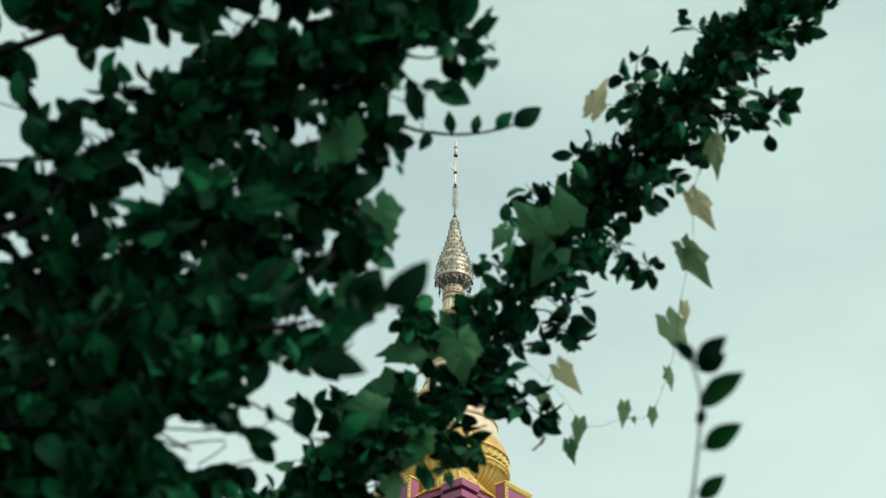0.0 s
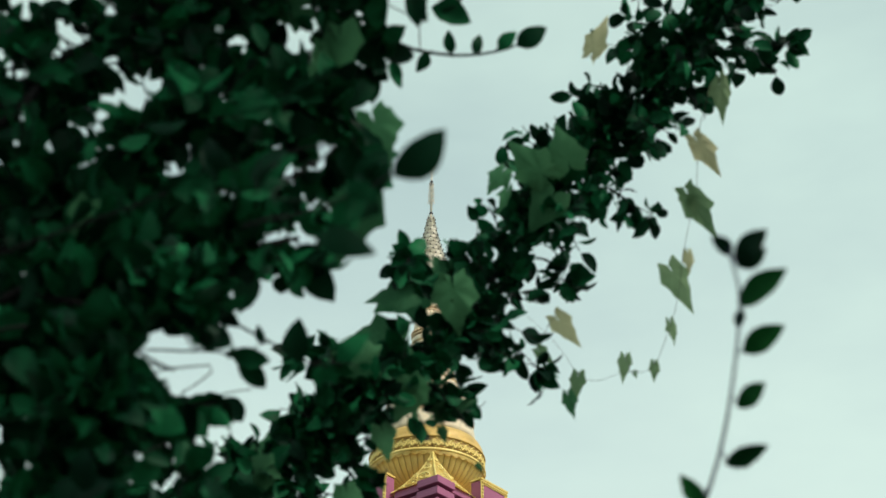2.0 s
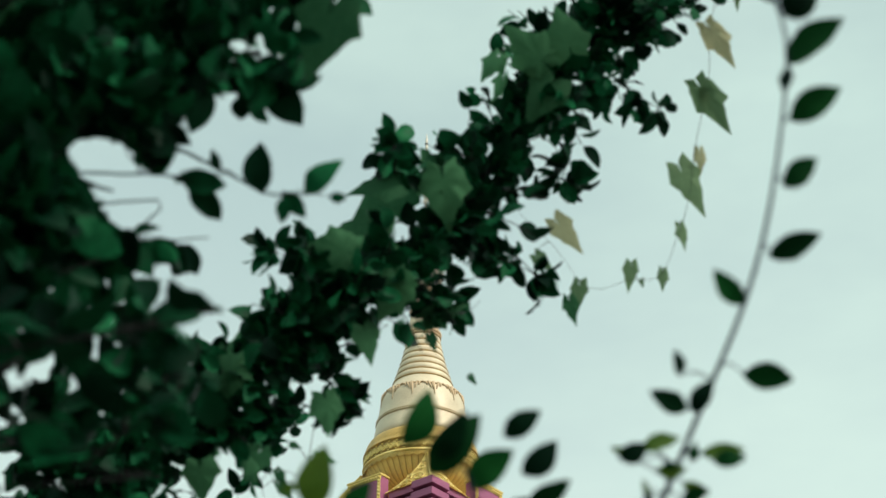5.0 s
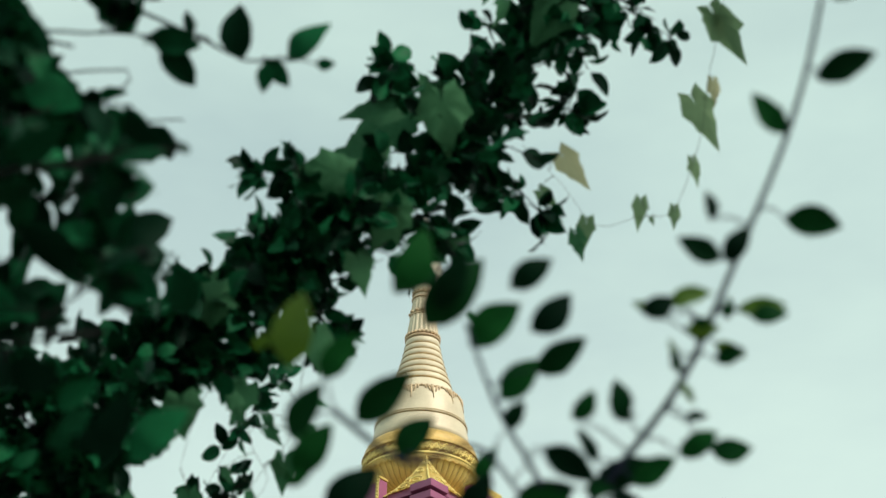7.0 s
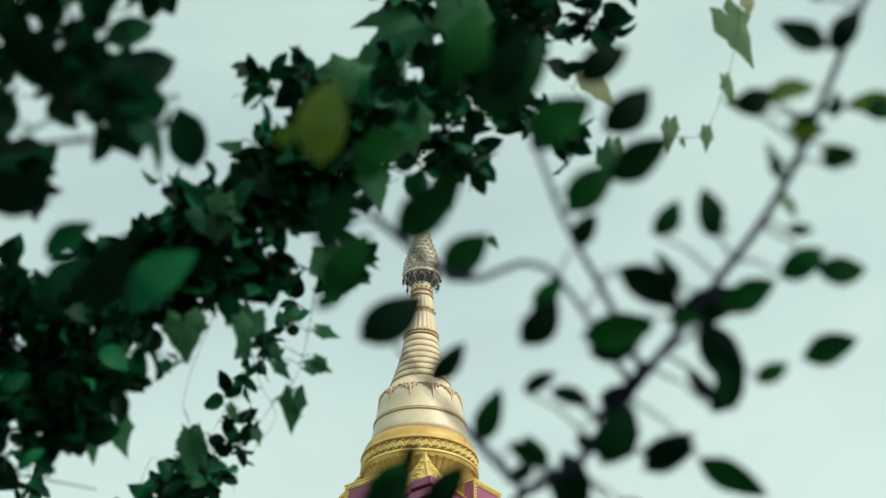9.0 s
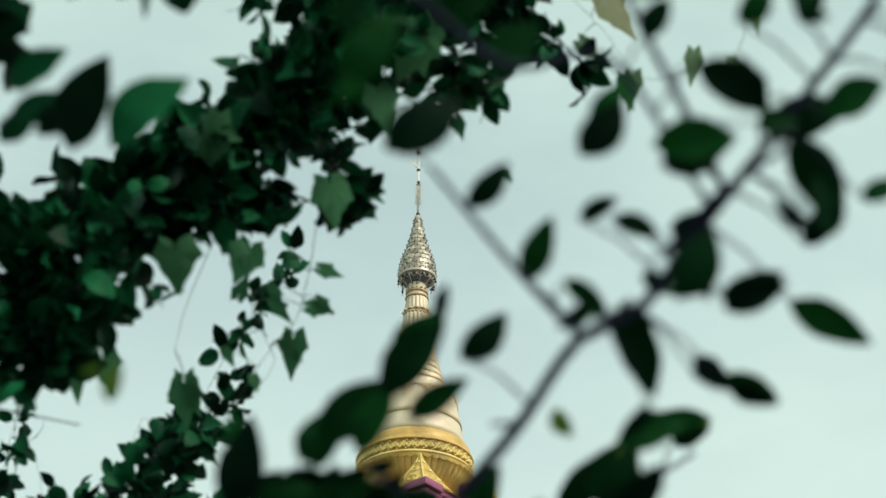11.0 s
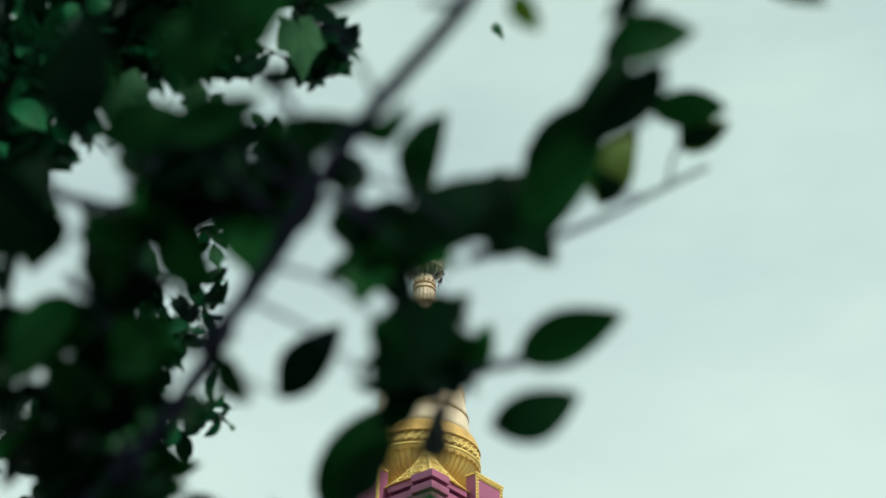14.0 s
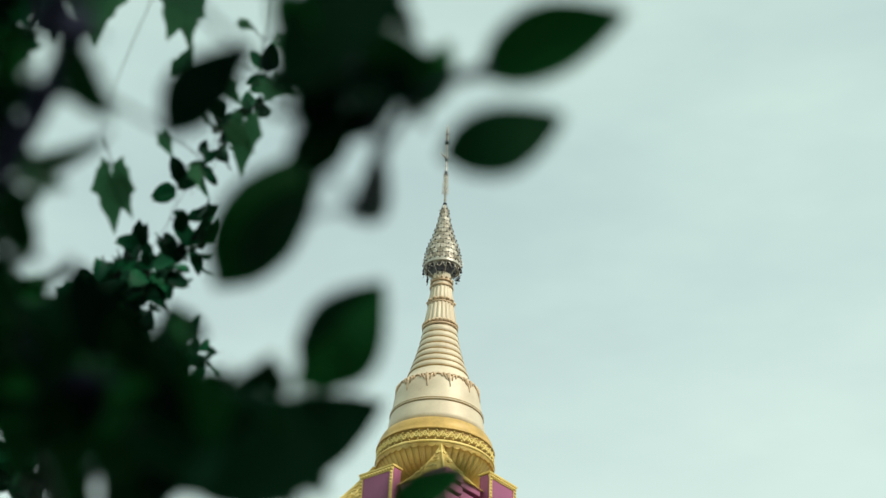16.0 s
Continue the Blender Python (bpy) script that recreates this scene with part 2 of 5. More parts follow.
# panels with gold bead borders on the four flat faces
for k in range(4):
    face = empty("face_panel")
    face.parent = pagoda
    face.matrix_local = pose(0, 0, 0, 0, 0, math.degrees(TURN) + 45 + 90 * k)
    d, half, top = 2.78, 0.68, 23.98
    pb = bmesh.new()
    box(pb, -half, -d, 18.0, half, -d + 0.38, top, 0.015)
    part("panel", pb, PLUM, face, "plum-painted panel", smooth=False)
    sunk = bmesh.new()
    box(sunk, -half + 0.14, -d - 0.012, 18.2, half - 0.14, -d + 0.1, top - 0.16, 0.01)
    part("field", sunk, PLUM, face, smooth=False)
    for x in (-half + 0.07, half - 0.07):
        strip = bmesh.new()
        box(strip, x - 0.06, -d - 0.02, 18.0, x + 0.06, -d + 0.05, top, 0.008)
        strip = part("bead_strip", strip, GOLD, face, "gold beaded border", smooth=False)
        bead = None
        for i in range(34):
            if bead is None:
                bm = bmesh.new()
                bmesh.ops.create_uvsphere(bm, u_segments=6, v_segments=4, radius=0.045)
                ob = part("bead", bm, GOLD, strip)
                bead = ob.data
            else:
                ob = part("bead", bead, GOLD, strip)
            ob.location = (x, -d - 0.03, top - 0.05 - 0.115 * i)
    strip = bmesh.new()
    box(strip, -half, -d - 0.024, top - 0.11, half, -d + 0.05, top + 0.02, 0.008)
    strip = part("bead_strip", strip, GOLD, face, "gold beaded border", smooth=False)
    for i in range(12):
        ob = part("bead", bead, GOLD, strip)
        ob.location = (-half + 0.055 + (2 * half - 0.11) * i / 11, -d - 0.034, top - 0.045)
    cb = bmesh.new()
    box(cb, -half - 0.03, -d - 0.05, top + 0.02, half + 0.03, -d + 0.40, top + 0.09, 0.015)
    part("coping", cb, GOLD, face, "gold coping", smooth=False)

# deck and drum below the bowl
db = bmesh.new()
prism(db, redented(3.0, inner=0.1), 23.3, 23.6)
part("deck", db, PLUM, pagoda, smooth=False)
part("drum", lathe([(1.7, 23.5), (1.5, 23.7), (1.2, 24.0), (0.95, 24.5)]), GOLD, pagoda, "gold drum under the bowl")

HIP_H, HIP_BACK, HIP_HALF = 1.68, 1.66, 1.34


def hip(side, h, t):
    """A place on a concave corner hip: h from the ridge, t from eaves to apex."""
    half = HIP_HALF * (1 - t) ** 1.45 + 0.04
    u = min(1.0, h / half)
    return (side * h, HIP_BACK * t ** 0.85 + h * 0.97 - 0.10 * math.sin(u * math.pi) * (1 - t), HIP_H * t ** 1.12)


def hip_wing(side):
    """One wing of a gilded corner hip that sweeps up to the bowl."""
    bm = bmesh.new()
    rows, cols = 14, 9
    grid = []
    for i in range(rows + 1):
        t = i / rows
        half = HIP_HALF * (1 - t) ** 1.45 + 0.04
        grid.append([bm.verts.new(hip(side, half * j / cols, t)) for j in range(cols + 1)])
    for i in range(rows):
        for j in range(cols):
            q = (grid[i][j], grid[i][j + 1], grid[i + 1][j + 1], grid[i + 1][j])
            bm.faces.new(q if side > 0 else q[::-1])
    bmesh.ops.solidify(bm, geom=bm.faces[:], thickness=0.06)
    return bm


def scroll(side, h0, t0, r, turns, way):
    out = []
    n = int(18 * turns)
    for i in range(n):
        a = i / 18 * 2 * math.pi
        rr = r * (1 - 0.85 * i / n)
        x, y, z = hip(side, max(0.0, h0 + way * rr * math.cos(a)), min(0.99, max(0.0, t0 + rr * 0.62 * math.sin(a))))
        out.append((x, y - 0.02, z + 0.012))
    return out


for k in range(4):
    a = TURN + k * math.pi / 2
    holder = empty("corner_hip")
    holder.parent = pagoda
    holder.matrix_local = Matrix.Rotation(a, 4, 'Z') @ Matrix.Translation((0, -REACH + 0.22, TOP - 0.03))
    for side in (-1, 1):
        part("wing", hip_wing(side), GOLD, holder, "gilded concave hip wing with raised scrolls")
        for h0, t0, r, w in ((0.34, 0.30, 0.22, 1), (0.74, 0.20, 0.17, -1), (0.20, 0.58, 0.12, 1), (1.00, 0.12, 0.10, 1), (0.55, 0.42, 0.09, 1), (0.10, 0.78, 0.06, 1)):
            sb = bmesh.new()
            tube(sb, scroll(side, h0, t0, r, 1.8, w), 0.026, 0.014)
            part("scroll", sb, GOLD, holder)
        eb = bmesh.new()
        tube(eb, [hip(side, HIP_HALF * (1 - i / 19) ** 1.45 + 0.04, i / 19) for i in range(20)], 0.026, 0.022)
        part("edge_roll", eb, GOLD, holder)
    rb = bmesh.new()
    tube(rb, [(x, y - 0.01, z + 0.01) for x, y, z in (hip(1, 0, i / 16) for i in range(17))], 0.03, 0.035)
    part("ridge_roll", rb, GOLD, holder)

# bowl of petals
petal_mesh = None
PETALS = 52
# the deeper gold of the bowl shows as dark lines between the petals
bowl = part("bowl", lathe([(0.9, 24.3), (0.93, 24.47)] + [(0.925 + 0.92 * (i / 10) ** 0.6, 24.47 + 0.7 * (i / 10) ** 1.5) for i in range(1, 11)]), GOLD_DEEP, pagoda,
            "golden lotus bowl")
for k in range(PETALS):
    if petal_mesh is None:
        bm = bmesh.new()
        w = math.pi / PETALS * 0.88
        rows = []
        for i in range(9):
            t = i / 8
            r = 0.95 + 0.92 * t ** 0.6
            z = 24.45 + 0.70 * t ** 1.5
            row = []
            for j in range(7):
                u = -1 + j / 3
                lip = -0.07 * (u * u) * (t > 0.99)
                rr = r + 0.008 * (1 - u * u)
                row.append(bm.verts.new((rr * math.sin(u * w), -rr * math.cos(u * w), z + lip - 0.014 * (1 - u * u))))
            rows.append(row)
        for a, b in zip(rows, rows[1:]):
            for j in range(6):
                bm.faces.new((a[j], a[j + 1], b[j + 1], b[j]))
        first = part("petal", bm, GOLD, bowl)
        petal_mesh = first.data
    else:
        first = part("petal", petal_mesh, GOLD, bowl)
    first.matrix_local = Matrix.Rotation(2 * math.pi * k / PETALS, 4, 'Z')

# scalloped hem below the rim
hem = bmesh.new()
HEM = 44
top, low = [], []
for i in range(HEM * 6):
    a = 2 * math.pi * i / (HEM * 6)
    z = 25.13 - 0.085 * abs(math.sin(a * HEM / 2))
    top.append(hem.verts.new((1.925 * math.cos(a), 1.925 * math.sin(a), 25.24)))
    low.append(hem.verts.new((1.915 * math.cos(a), 1.915 * math.sin(a), z)))
for i in range(HEM * 6):
    j = (i + 1) % (HEM * 6)
    hem.faces.new((low[i], low[j], top[j], top[i]))
bmesh.ops.solidify(hem, geom=hem.faces[:], thickness=0.03)
part("scalloped_hem", hem, GOLD, bowl, smooth=False)

# rim, frieze and gold shoulder
rim = part("rim", lathe([(1.80, 25.20), (1.93, 25.20), (1.955, 25.235), (1.955, 25.275), (1.92, 25.31), (1.895, 25.32)]), GOLD, pagoda,
           "polished gold rim moulding")
frieze = part("frieze_band", lathe([(1.80, 25.30), (1.895, 25.31), (1.895, 25.70), (1.80, 25.71)]), RELIEF_AND_SHADE, pagoda,
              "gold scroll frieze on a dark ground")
UNITS = 42
for k in range(UNITS):
    if k == 0:
        bm = bmesh.new()
        w = 2 * math.pi / UNITS
        at = lambda a, z, r=1.905: (r * math.sin(a), -r * math.cos(a), z)
        tube(bm, [at(w * (i / 16 - 0.5), 25.505 + 0.10 * math.sin(2 * math.pi * i / 16)) for i in range(17)], 0.027, sides=5)
        tube(bm, [at(w * (0.25 + 0.20 * (1 - i / 20) * math.cos(i * 0.5)), 25.47 + 0.12 * (1 - i / 20) * math.sin(i * 0.5)) for i in range(19)],
             0.026, 0.018, 5)
        tube(bm, [at(w * (-0.25 - 0.20 * (1 - i / 20) * math.cos(i * 0.5)), 25.54 - 0.12 * (1 - i / 20) * math.sin(i * 0.5)) for i in range(19)],
             0.026, 0.018, 5)
        tube(bm, [at(w * 0.02, 25.62), at(w * 0.08, 25.66), at(w * 0.16, 25.66)], 0.042, 0.018, 5)
        tube(bm, [at(w * -0.02, 25.38), at(w * -0.08, 25.35), at(w * -0.16, 25.35)], 0.03, 0.01, 5)
        one = part("scroll", bm, GOLD, frieze, "raised gold scroll")
        scroll_mesh = one.data
    else:
        one = part("scroll", scroll_mesh, GOLD, frieze, "raised gold scroll")
    one.matrix_local = Matrix.Rotation(2 * math.pi * k / UNITS, 4, 'Z')
part("shoulder", lathe([(1.80, 25.70), (1.935, 25.70), (1.945, 25.735), (1.925, 25.775), (1.90, 25.79), (1.885, 25.90), (1.845, 26.02),
                        (1.79, 26.13), (1.735, 26.20), (1.68, 26.235), (1.60, 26.25)]), GOLD_DEEP, pagoda, "bronze-gold sloping shoulder")

# bell
part("bell", lathe([(1.50, 26.22), (1.635, 26.23), (1.615, 26.45), (1.565, 26.75), (1.535, 26.93), (1.50, 27.15), (1.455, 27.45),
                    (1.42, 27.70), (1.375, 27.90), (1.32, 28.02), (1.20, 28.20), (1.10, 28.33), (1.03, 28.46), (0.98, 28.60)], 128), GOLD_PALE, pagoda,
     "pale satin gold bell")
for z, r in ((26.985, 1.535), (27.055, 1.525)):
    part("bell_ring", torus(r, z, 0.028), GOLD_PALE, pagoda)

# dark tori paint the shade between and below the bell rings
part("bell_groove_shade", torus(1.540, 27.02, 0.020), RELIEF_AND_SHADE, pagoda)
part("bell_groove_shade", torus(1.545, 26.945, 0.014), RELIEF_AND_SHADE, pagoda)

# garland with hanging tassels round the bell's shoulder
garland = part("garland", torus(1.345, 28.00, 0.036, 192, 6), GOLD_WARM, pagoda, "moulded gold garland with tassels")
SWAGS = 12
lump = None
for k in range(SWAGS * 4):
    if lump is None:
        bm = bmesh.new()
        bmesh.ops.create_uvsphere(bm, u_segments=8, v_segments=6, radius=1,
                                  matrix=Matrix.Translation((0, -1.355, 28.01)) @ Matrix.Diagonal((0.062, 0.045, 0.045, 1)))
        ob = part("leaf_boss", bm, GOLD_WARM, garland)
        lump = ob.data
    else:
        ob = part("leaf_boss", lump, GOLD_WARM, garland)
    ob.matrix_local = Matrix.Rotation(2 * math.pi * k / (SWAGS * 4), 4, 'Z')
tassel = None
for k in range(SWAGS):
    if tassel is None:
        bm = bmesh.new()
        on = lambda a, z: ((1.395 + (27.9 - z) * 0.16) * math.sin(a), -(1.395 + (27.9 - z) * 0.16) * math.cos(a), z)
        tube(bm, [on(0, 27.99), on(0.008, 27.84), on(0.016, 27.66), on(0.02, 27.50)], 0.045, 0.012)
        tube(bm, [on(-0.03, 27.98), on(-0.022, 27.85), on(-0.012, 27.72)], 0.034, 0.016)
        tube(bm, [on(-0.12, 27.98), on(-0.085, 27.88), on(-0.06, 27.76)], 0.038, 0.016)
        tube(bm, [on(0.12, 27.98), on(0.09, 27.88), on(0.075, 27.75)], 0.038, 0.016)
        tube(bm, [on(-0.18, 27.98), on(-0.16, 27.87)], 0.034, 0.02)
        tube(bm, [on(0.18, 27.98), on(0.17, 27.86)], 0.034, 0.02)
        ob = part("tassel", bm, GOLD_WARM, garland)
        tassel = ob.data
    else:
        ob = part("tassel", tassel, GOLD_WARM, garland)
    ob.matrix_local = Matrix.Rotation(2 * math.pi * (k + 0.5) / SWAGS, 4, 'Z')

# ringed cone
cone_profile = []
RINGS = 7
for k in range(RINGS):
    z0 = 28.52 + 0.262 * k
    r0 = 0.57 + 0.44 * ((30.38 - z0) / 1.86) ** 1.35
    r1 = 0.57 + 0.44 * max(0, (30.38 - z0 - 0.262) / 1.86) ** 1.35
    cone_profile += [(r0 - 0.06, z0), (r0 - 0.01, z0 + 0.035), (r0 + 0.002, z0 + 0.10), (r1 + 0.02, z0 + 0.24), (r1 - 0.015, z0 + 0.255)]
part("ringed_cone", lathe(cone_profile), GOLD_PALE, pagoda, "pale gold ringed cone")
# a dark torus under each ring stands in for its shadow line
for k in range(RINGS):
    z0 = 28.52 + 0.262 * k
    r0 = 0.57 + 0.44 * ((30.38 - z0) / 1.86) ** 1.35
    part("cone_shade_ring", torus(r0 - 0.002, z0 + 0.0, 0.034, 72, 6), RELIEF_AND_SHADE, pagoda)

# lotus neck: bead rings and fluted petals
part("lotus_ring", torus(0.575, 30.42, 0.045, 72, 8), GOLD_WARM, pagoda)
bead_holder = part("bead_ring", torus(0.56, 30.53, 0.03, 72, 6), GOLD_WARM, pagoda, "ring of gold beads")


def bead_row(n, r, z, size, holder, mat, tall=1.0):
    first = None
    for k in range(n):
        if first is None:
            bm = bmesh.new()
            bmesh.ops.create_uvsphere(bm, u_segments=8, v_segments=6, radius=size, matrix=Matrix.Translation((0, -r, z)) @ Matrix.Diagonal((1, 1, tall, 1)))
            ob = part("bead", bm, mat, holder)
            first = ob.data
        else:
            ob = part("bead", first, mat, holder)
        ob.matrix_local = Matrix.Rotation(2 * math.pi * k / n, 4, 'Z')


bead_row(26, 0.575, 30.55, 0.062, bead_holder, GOLD_WARM)
flute = lambda n, d: (lambda a, k: 1 + d * abs(math.sin(a * n / 2)))
part("lower_petals", lathe([(0.50, 30.5), (0.515, 30.62), (0.49, 30.85), (0.445, 31.15), (0.42, 31.36)], 160, flute(20, 0.09)), GOLD_PALE, pagoda,
     "fluted gold lotus petals")
mid = part("bead_ring", torus(0.43, 31.38, 0.045, 64, 8), GOLD_WARM, pagoda)
bead_row(12, 0.435, 31.50, 0.085, mid, GOLD_WARM, 0.75)
part("upper_petals", lathe([(0.40, 31.45), (0.41, 31.58), (0.385, 31.75), (0.36, 31.95), (0.35, 32.06)], 160, flute(18, 0.08)), GOLD_PALE, pagoda,
     "fluted gold lotus petals")
part("neck_ring", torus(0.375, 32.10, 0.045, 64, 8), GOLD_WARM, pagoda)
up = part("bead_ring", torus(0.365, 32.30, 0.04, 64, 8), GOLD_WARM, pagoda)
bead_row(14, 0.37, 32.38, 0.05, up, GOLD_WARM)
part("neck", lathe([(0.33, 32.0), (0.345, 32.2), (0.33, 32.5), (0.30, 32.9), (0.27, 33.25)]), GOLD_PALE, pagoda, "pale gold neck below the umbrella")

# umbrella finial: tiers of pierced plates over a frame
hti = empty("umbrella_crown")
hti.parent = pagoda
tagged(hti, "tiered pierced umbrella of gilded metal with hanging bells")


CROWN = ((33.10, 0.650), (33.36, 0.635), (33.60, 0.590), (33.92, 0.495), (34.28, 0.375), (34.77, 0.245), (35.26, 0.155), (35.70, 0.085), (36.10, 0.042), (37.0, 0.035))


def crown_radius(z):
    return float(np.interp(z, [c[0] for c in CROWN], [c[1] for c in CROWN]))


zs = [33.0 + 2.9 * i / 24 for i in range(25)]
part("crown_core", lathe([(max(0.02, crown_radius(z) - 0.055), z + 0.02) for z in zs], 48), SILVER, hti, "cream gilded inner cone")
# the hood is added, its grey stands for the neck's shade below the rim
part("crown_shade_hood", lathe([(0.30, 32.62), (0.36, 32.66), (0.40, 32.86), (0.59, 32.92)], 48), HOOD_SHADE, hti, "added grey hood for the shade under the rim")
rim_bm = lathe([(0.60, 32.90), (0.665, 32.90), (0.672, 32.94), (0.655, 32.99), (0.662, 33.02), (0.66, 33.05), (0.60, 33.06)], 72)
part("crown_rim", rim_bm, SILVER, hti, "plain gilded rim band")
tiers = 13
for k in range(tiers):
    z0 = 33.05 + 0.215 * k * (1 - 0.006 * k)
    r = crown_radius(z0)
    n = max(6, int(2 * math.pi * r / 0.185))
    h = 0.215
    lean = math.atan2(crown_radius(z0) - crown_radius(z0 + h), h)
    bm = torus(r + 0.004, z0, 0.014, 48, 5)
    ring = part("tier_ring", bm, SILVER, hti)
    plate = None
    for i in range(n):
        if plate is None:
            bm = bmesh.new()
            w = math.pi * r / n * 0.86
            ctr = [(-w, 0), (-w, h * 0.45), (-w * 0.55, h * 0.72), (0, h), (w * 0.55, h * 0.72), (w, h * 0.45), (w, 0), (w * 0.3, h * 0.12), (-w * 0.3, h * 0.12)]
            hole = [(x * 0.30, h * 0.40 + (z - h * 0.40) * 0.30) for x, z in ctr]
            o = [bm.verts.new((x, 0, z)) for x, z in ctr]
            q = [bm.verts.new((x, -0.01, z)) for x, z in hole]
            for j in range(len(o)):
                m = (j + 1) % len(o)
                bm.faces.new((o[j], o[m], q[m], q[j]))
            bmesh.ops.solidify(bm, geom=bm.faces[:], thickness=0.012)
            bm.transform(Matrix.Translation((0, -r - 0.006, z0)) @ Matrix.Rotation(-lean, 4, 'X'))
            ob = part("plate", bm, SILVER, ring, smooth=False)
            plate = ob.data
        else:
            ob = part("plate", plate, SILVER, ring)
        ob.matrix_local = Matrix.Rotation(2 * math.pi * (i + 0.5 * (k % 2)) / n, 4, 'Z')
    pendant = None
    for i in range(n):
        if pendant is None:
            bm = lathe([(0.008, z0 - 0.035), (0.024, z0 - 0.03), (0.020, z0 + 0.005), (0.008, z0 + 0.02)], 6)
            bm.transform(Matrix.Translation((0, -r - 0.035, 0)))
            ob = part("pendant", bm, DARK_METAL, ring, "small dark pendant")
            pendant = ob.data
        else:
            ob = part("pendant", pendant, DARK_METAL, ring, "small dark pendant")
        ob.matrix_local = Matrix.Rotation(2 * math.pi * (i + 0.5 * ((k + 1) % 2)) / n, 4, 'Z')

# small spikes that stand out from the rim
spike = None
for i in range(20):
    if spike is None:
        bm = bmesh.new()
        tube(bm, [(0, -0.64, 33.06), (0, -0.70, 33.12), (0, -0.73, 33.24)], 0.02, 0.004, 5)
        ob = part("rim_spike", bm, SILVER, hti)
        spike = ob.data
    else:
        ob = part("rim_spike", spike, SILVER, hti)
    ob.matrix_local = Matrix.Rotation(2 * math.pi * i / 20, 4, 'Z')

# bells on short chains below the rim
bell_mesh = None
for i in range(22):
    if bell_mesh is None:
        bm = lathe([(0.010, 32.84), (0.022, 32.83), (0.030, 32.79), (0.044, 32.745), (0.035, 32.742)], 10)
        bm.transform(Matrix.Translation((0, -0.665, 0)))
        tube(bm, [(0, -0.665, 32.92), (0, -0.668, 32.83)], 0.008, sides=4)
        tube(bm, [(0, -0.665, 32.75), (0, -0.665, 32.66)], 0.007, sides=4)
        box(bm, -0.028, -0.668, 32.60, 0.028, -0.662, 32.67)
        ob = part("wind_bell", bm, DARK_METAL, hti, "small dark hanging bell")
        bell_mesh = ob.data
    else:
        ob = part("wind_bell", bell_mesh, DARK_METAL, hti, "small dark hanging bell")
    drop = 0.10 if i % 3 == 0 else 0.0
    ob.matrix_local = Matrix.Rotation(2 * math.pi * i / 22, 4, 'Z') @ Matrix.Translation((0, 0.10 * (i % 3 == 0), -2.2 * drop))
for i in range(8):
    bm = bmesh.new()
    a = 2 * math.pi * (i + 0.3) / 8
    p = lambda r, z: (r * math.cos(a), r * math.sin(a), z)
    tube(bm, [p(0.30, 32.55), p(0.45, 32.72), p(0.62, 32.90)], 0.014)
    tube(bm, [p(0.34, 32.92), p(0.64, 32.92)], 0.016)
    part("bracket", bm, SILVER, hti)
bm = bmesh.new()
for i in range(16):
    a = 2 * math.pi * i / 16
    s = lambda r, z, da=0.0: (r * math.cos(a + da), r * math.sin(a + da), z)
    tube(bm, [s(0.62, 32.88), s(0.60, 32.74, 0.1), s(0.58, 32.70, 0.2), s(0.60, 32.74, 0.3), s(0.62, 32.88, 0.39)], 0.012, sides=4)
part("chain_swag", bm, SILVER, hti, "thin chains looped below the rim")

# mast with balls, filigree, vane and bud
mast = bmesh.new()
tube(mast, [(0, 0, 35.5), (0, 0, 37.3), (0, 0, 39.3)], 0.042, 0.022, 8)
part("mast", mast, SILVER, hti, "slim gilded mast")
for z, r, m in ((35.72, 0.075, DARK_METAL), (35.92, 0.062, SILVER), (37.05, 0.085, DARK_METAL), (37.15, 0.06, DARK_METAL), (37.70, 0.075, DARK_METAL),
                (38.48, 0.085, DARK_METAL), (38.86, 0.07, DARK_METAL)):
    part("mast_ball", lathe([(0.02, z - r * 0.8), (r * 0.8, z - r * 0.5), (r, z), (r * 0.7, z + r * 0.5), (0.02, z + r * 0.7)], 16), m, hti)
part("mast_bud", lathe([(0.03, 38.55), (0.055, 38.62), (0.055, 38.78), (0.035, 38.84), (0.05, 38.95), (0.045, 39.05), (0.02, 39.18), (0.006, 39.36)], 16), SILVER, hti,
     "gilded bud on the tip")
for k in range(9):
    z = 36.15 + 0.1 * k
    bm = bmesh.new()
    for i in range(6):
        a = 2 * math.pi * (i + 0.5 * (k % 2)) / 6
        rr = 0.125 - 0.004 * k
        tube(bm, [(0, 0, z), (rr * math.cos(a), rr * math.sin(a), z + 0.03), (rr * 0.9 * math.cos(a), rr * 0.9 * math.sin(a), z + 0.10)], 0.016, 0.01, 4)
    part("filigree", bm, SILVER, hti)
vane = bmesh.new()
tube(vane, [(0, 0, 37.78), (-0.10, -0.01, 37.86), (-0.17, -0.01, 38.00), (-0.20, -0.01, 38.14)], 0.035, 0.01, 6)
tube(vane, [(-0.10, -0.01, 37.86), (-0.19, -0.01, 37.92), (-0.22, -0.01, 38.02)], 0.022, 0.008, 5)
tube(vane, [(0, 0, 37.78), (0.10, 0, 37.82), (0.12, 0, 37.90)], 0.022, 0.01, 5)
part("vane", vane, SILVER, hti, "small flag-shaped vane")


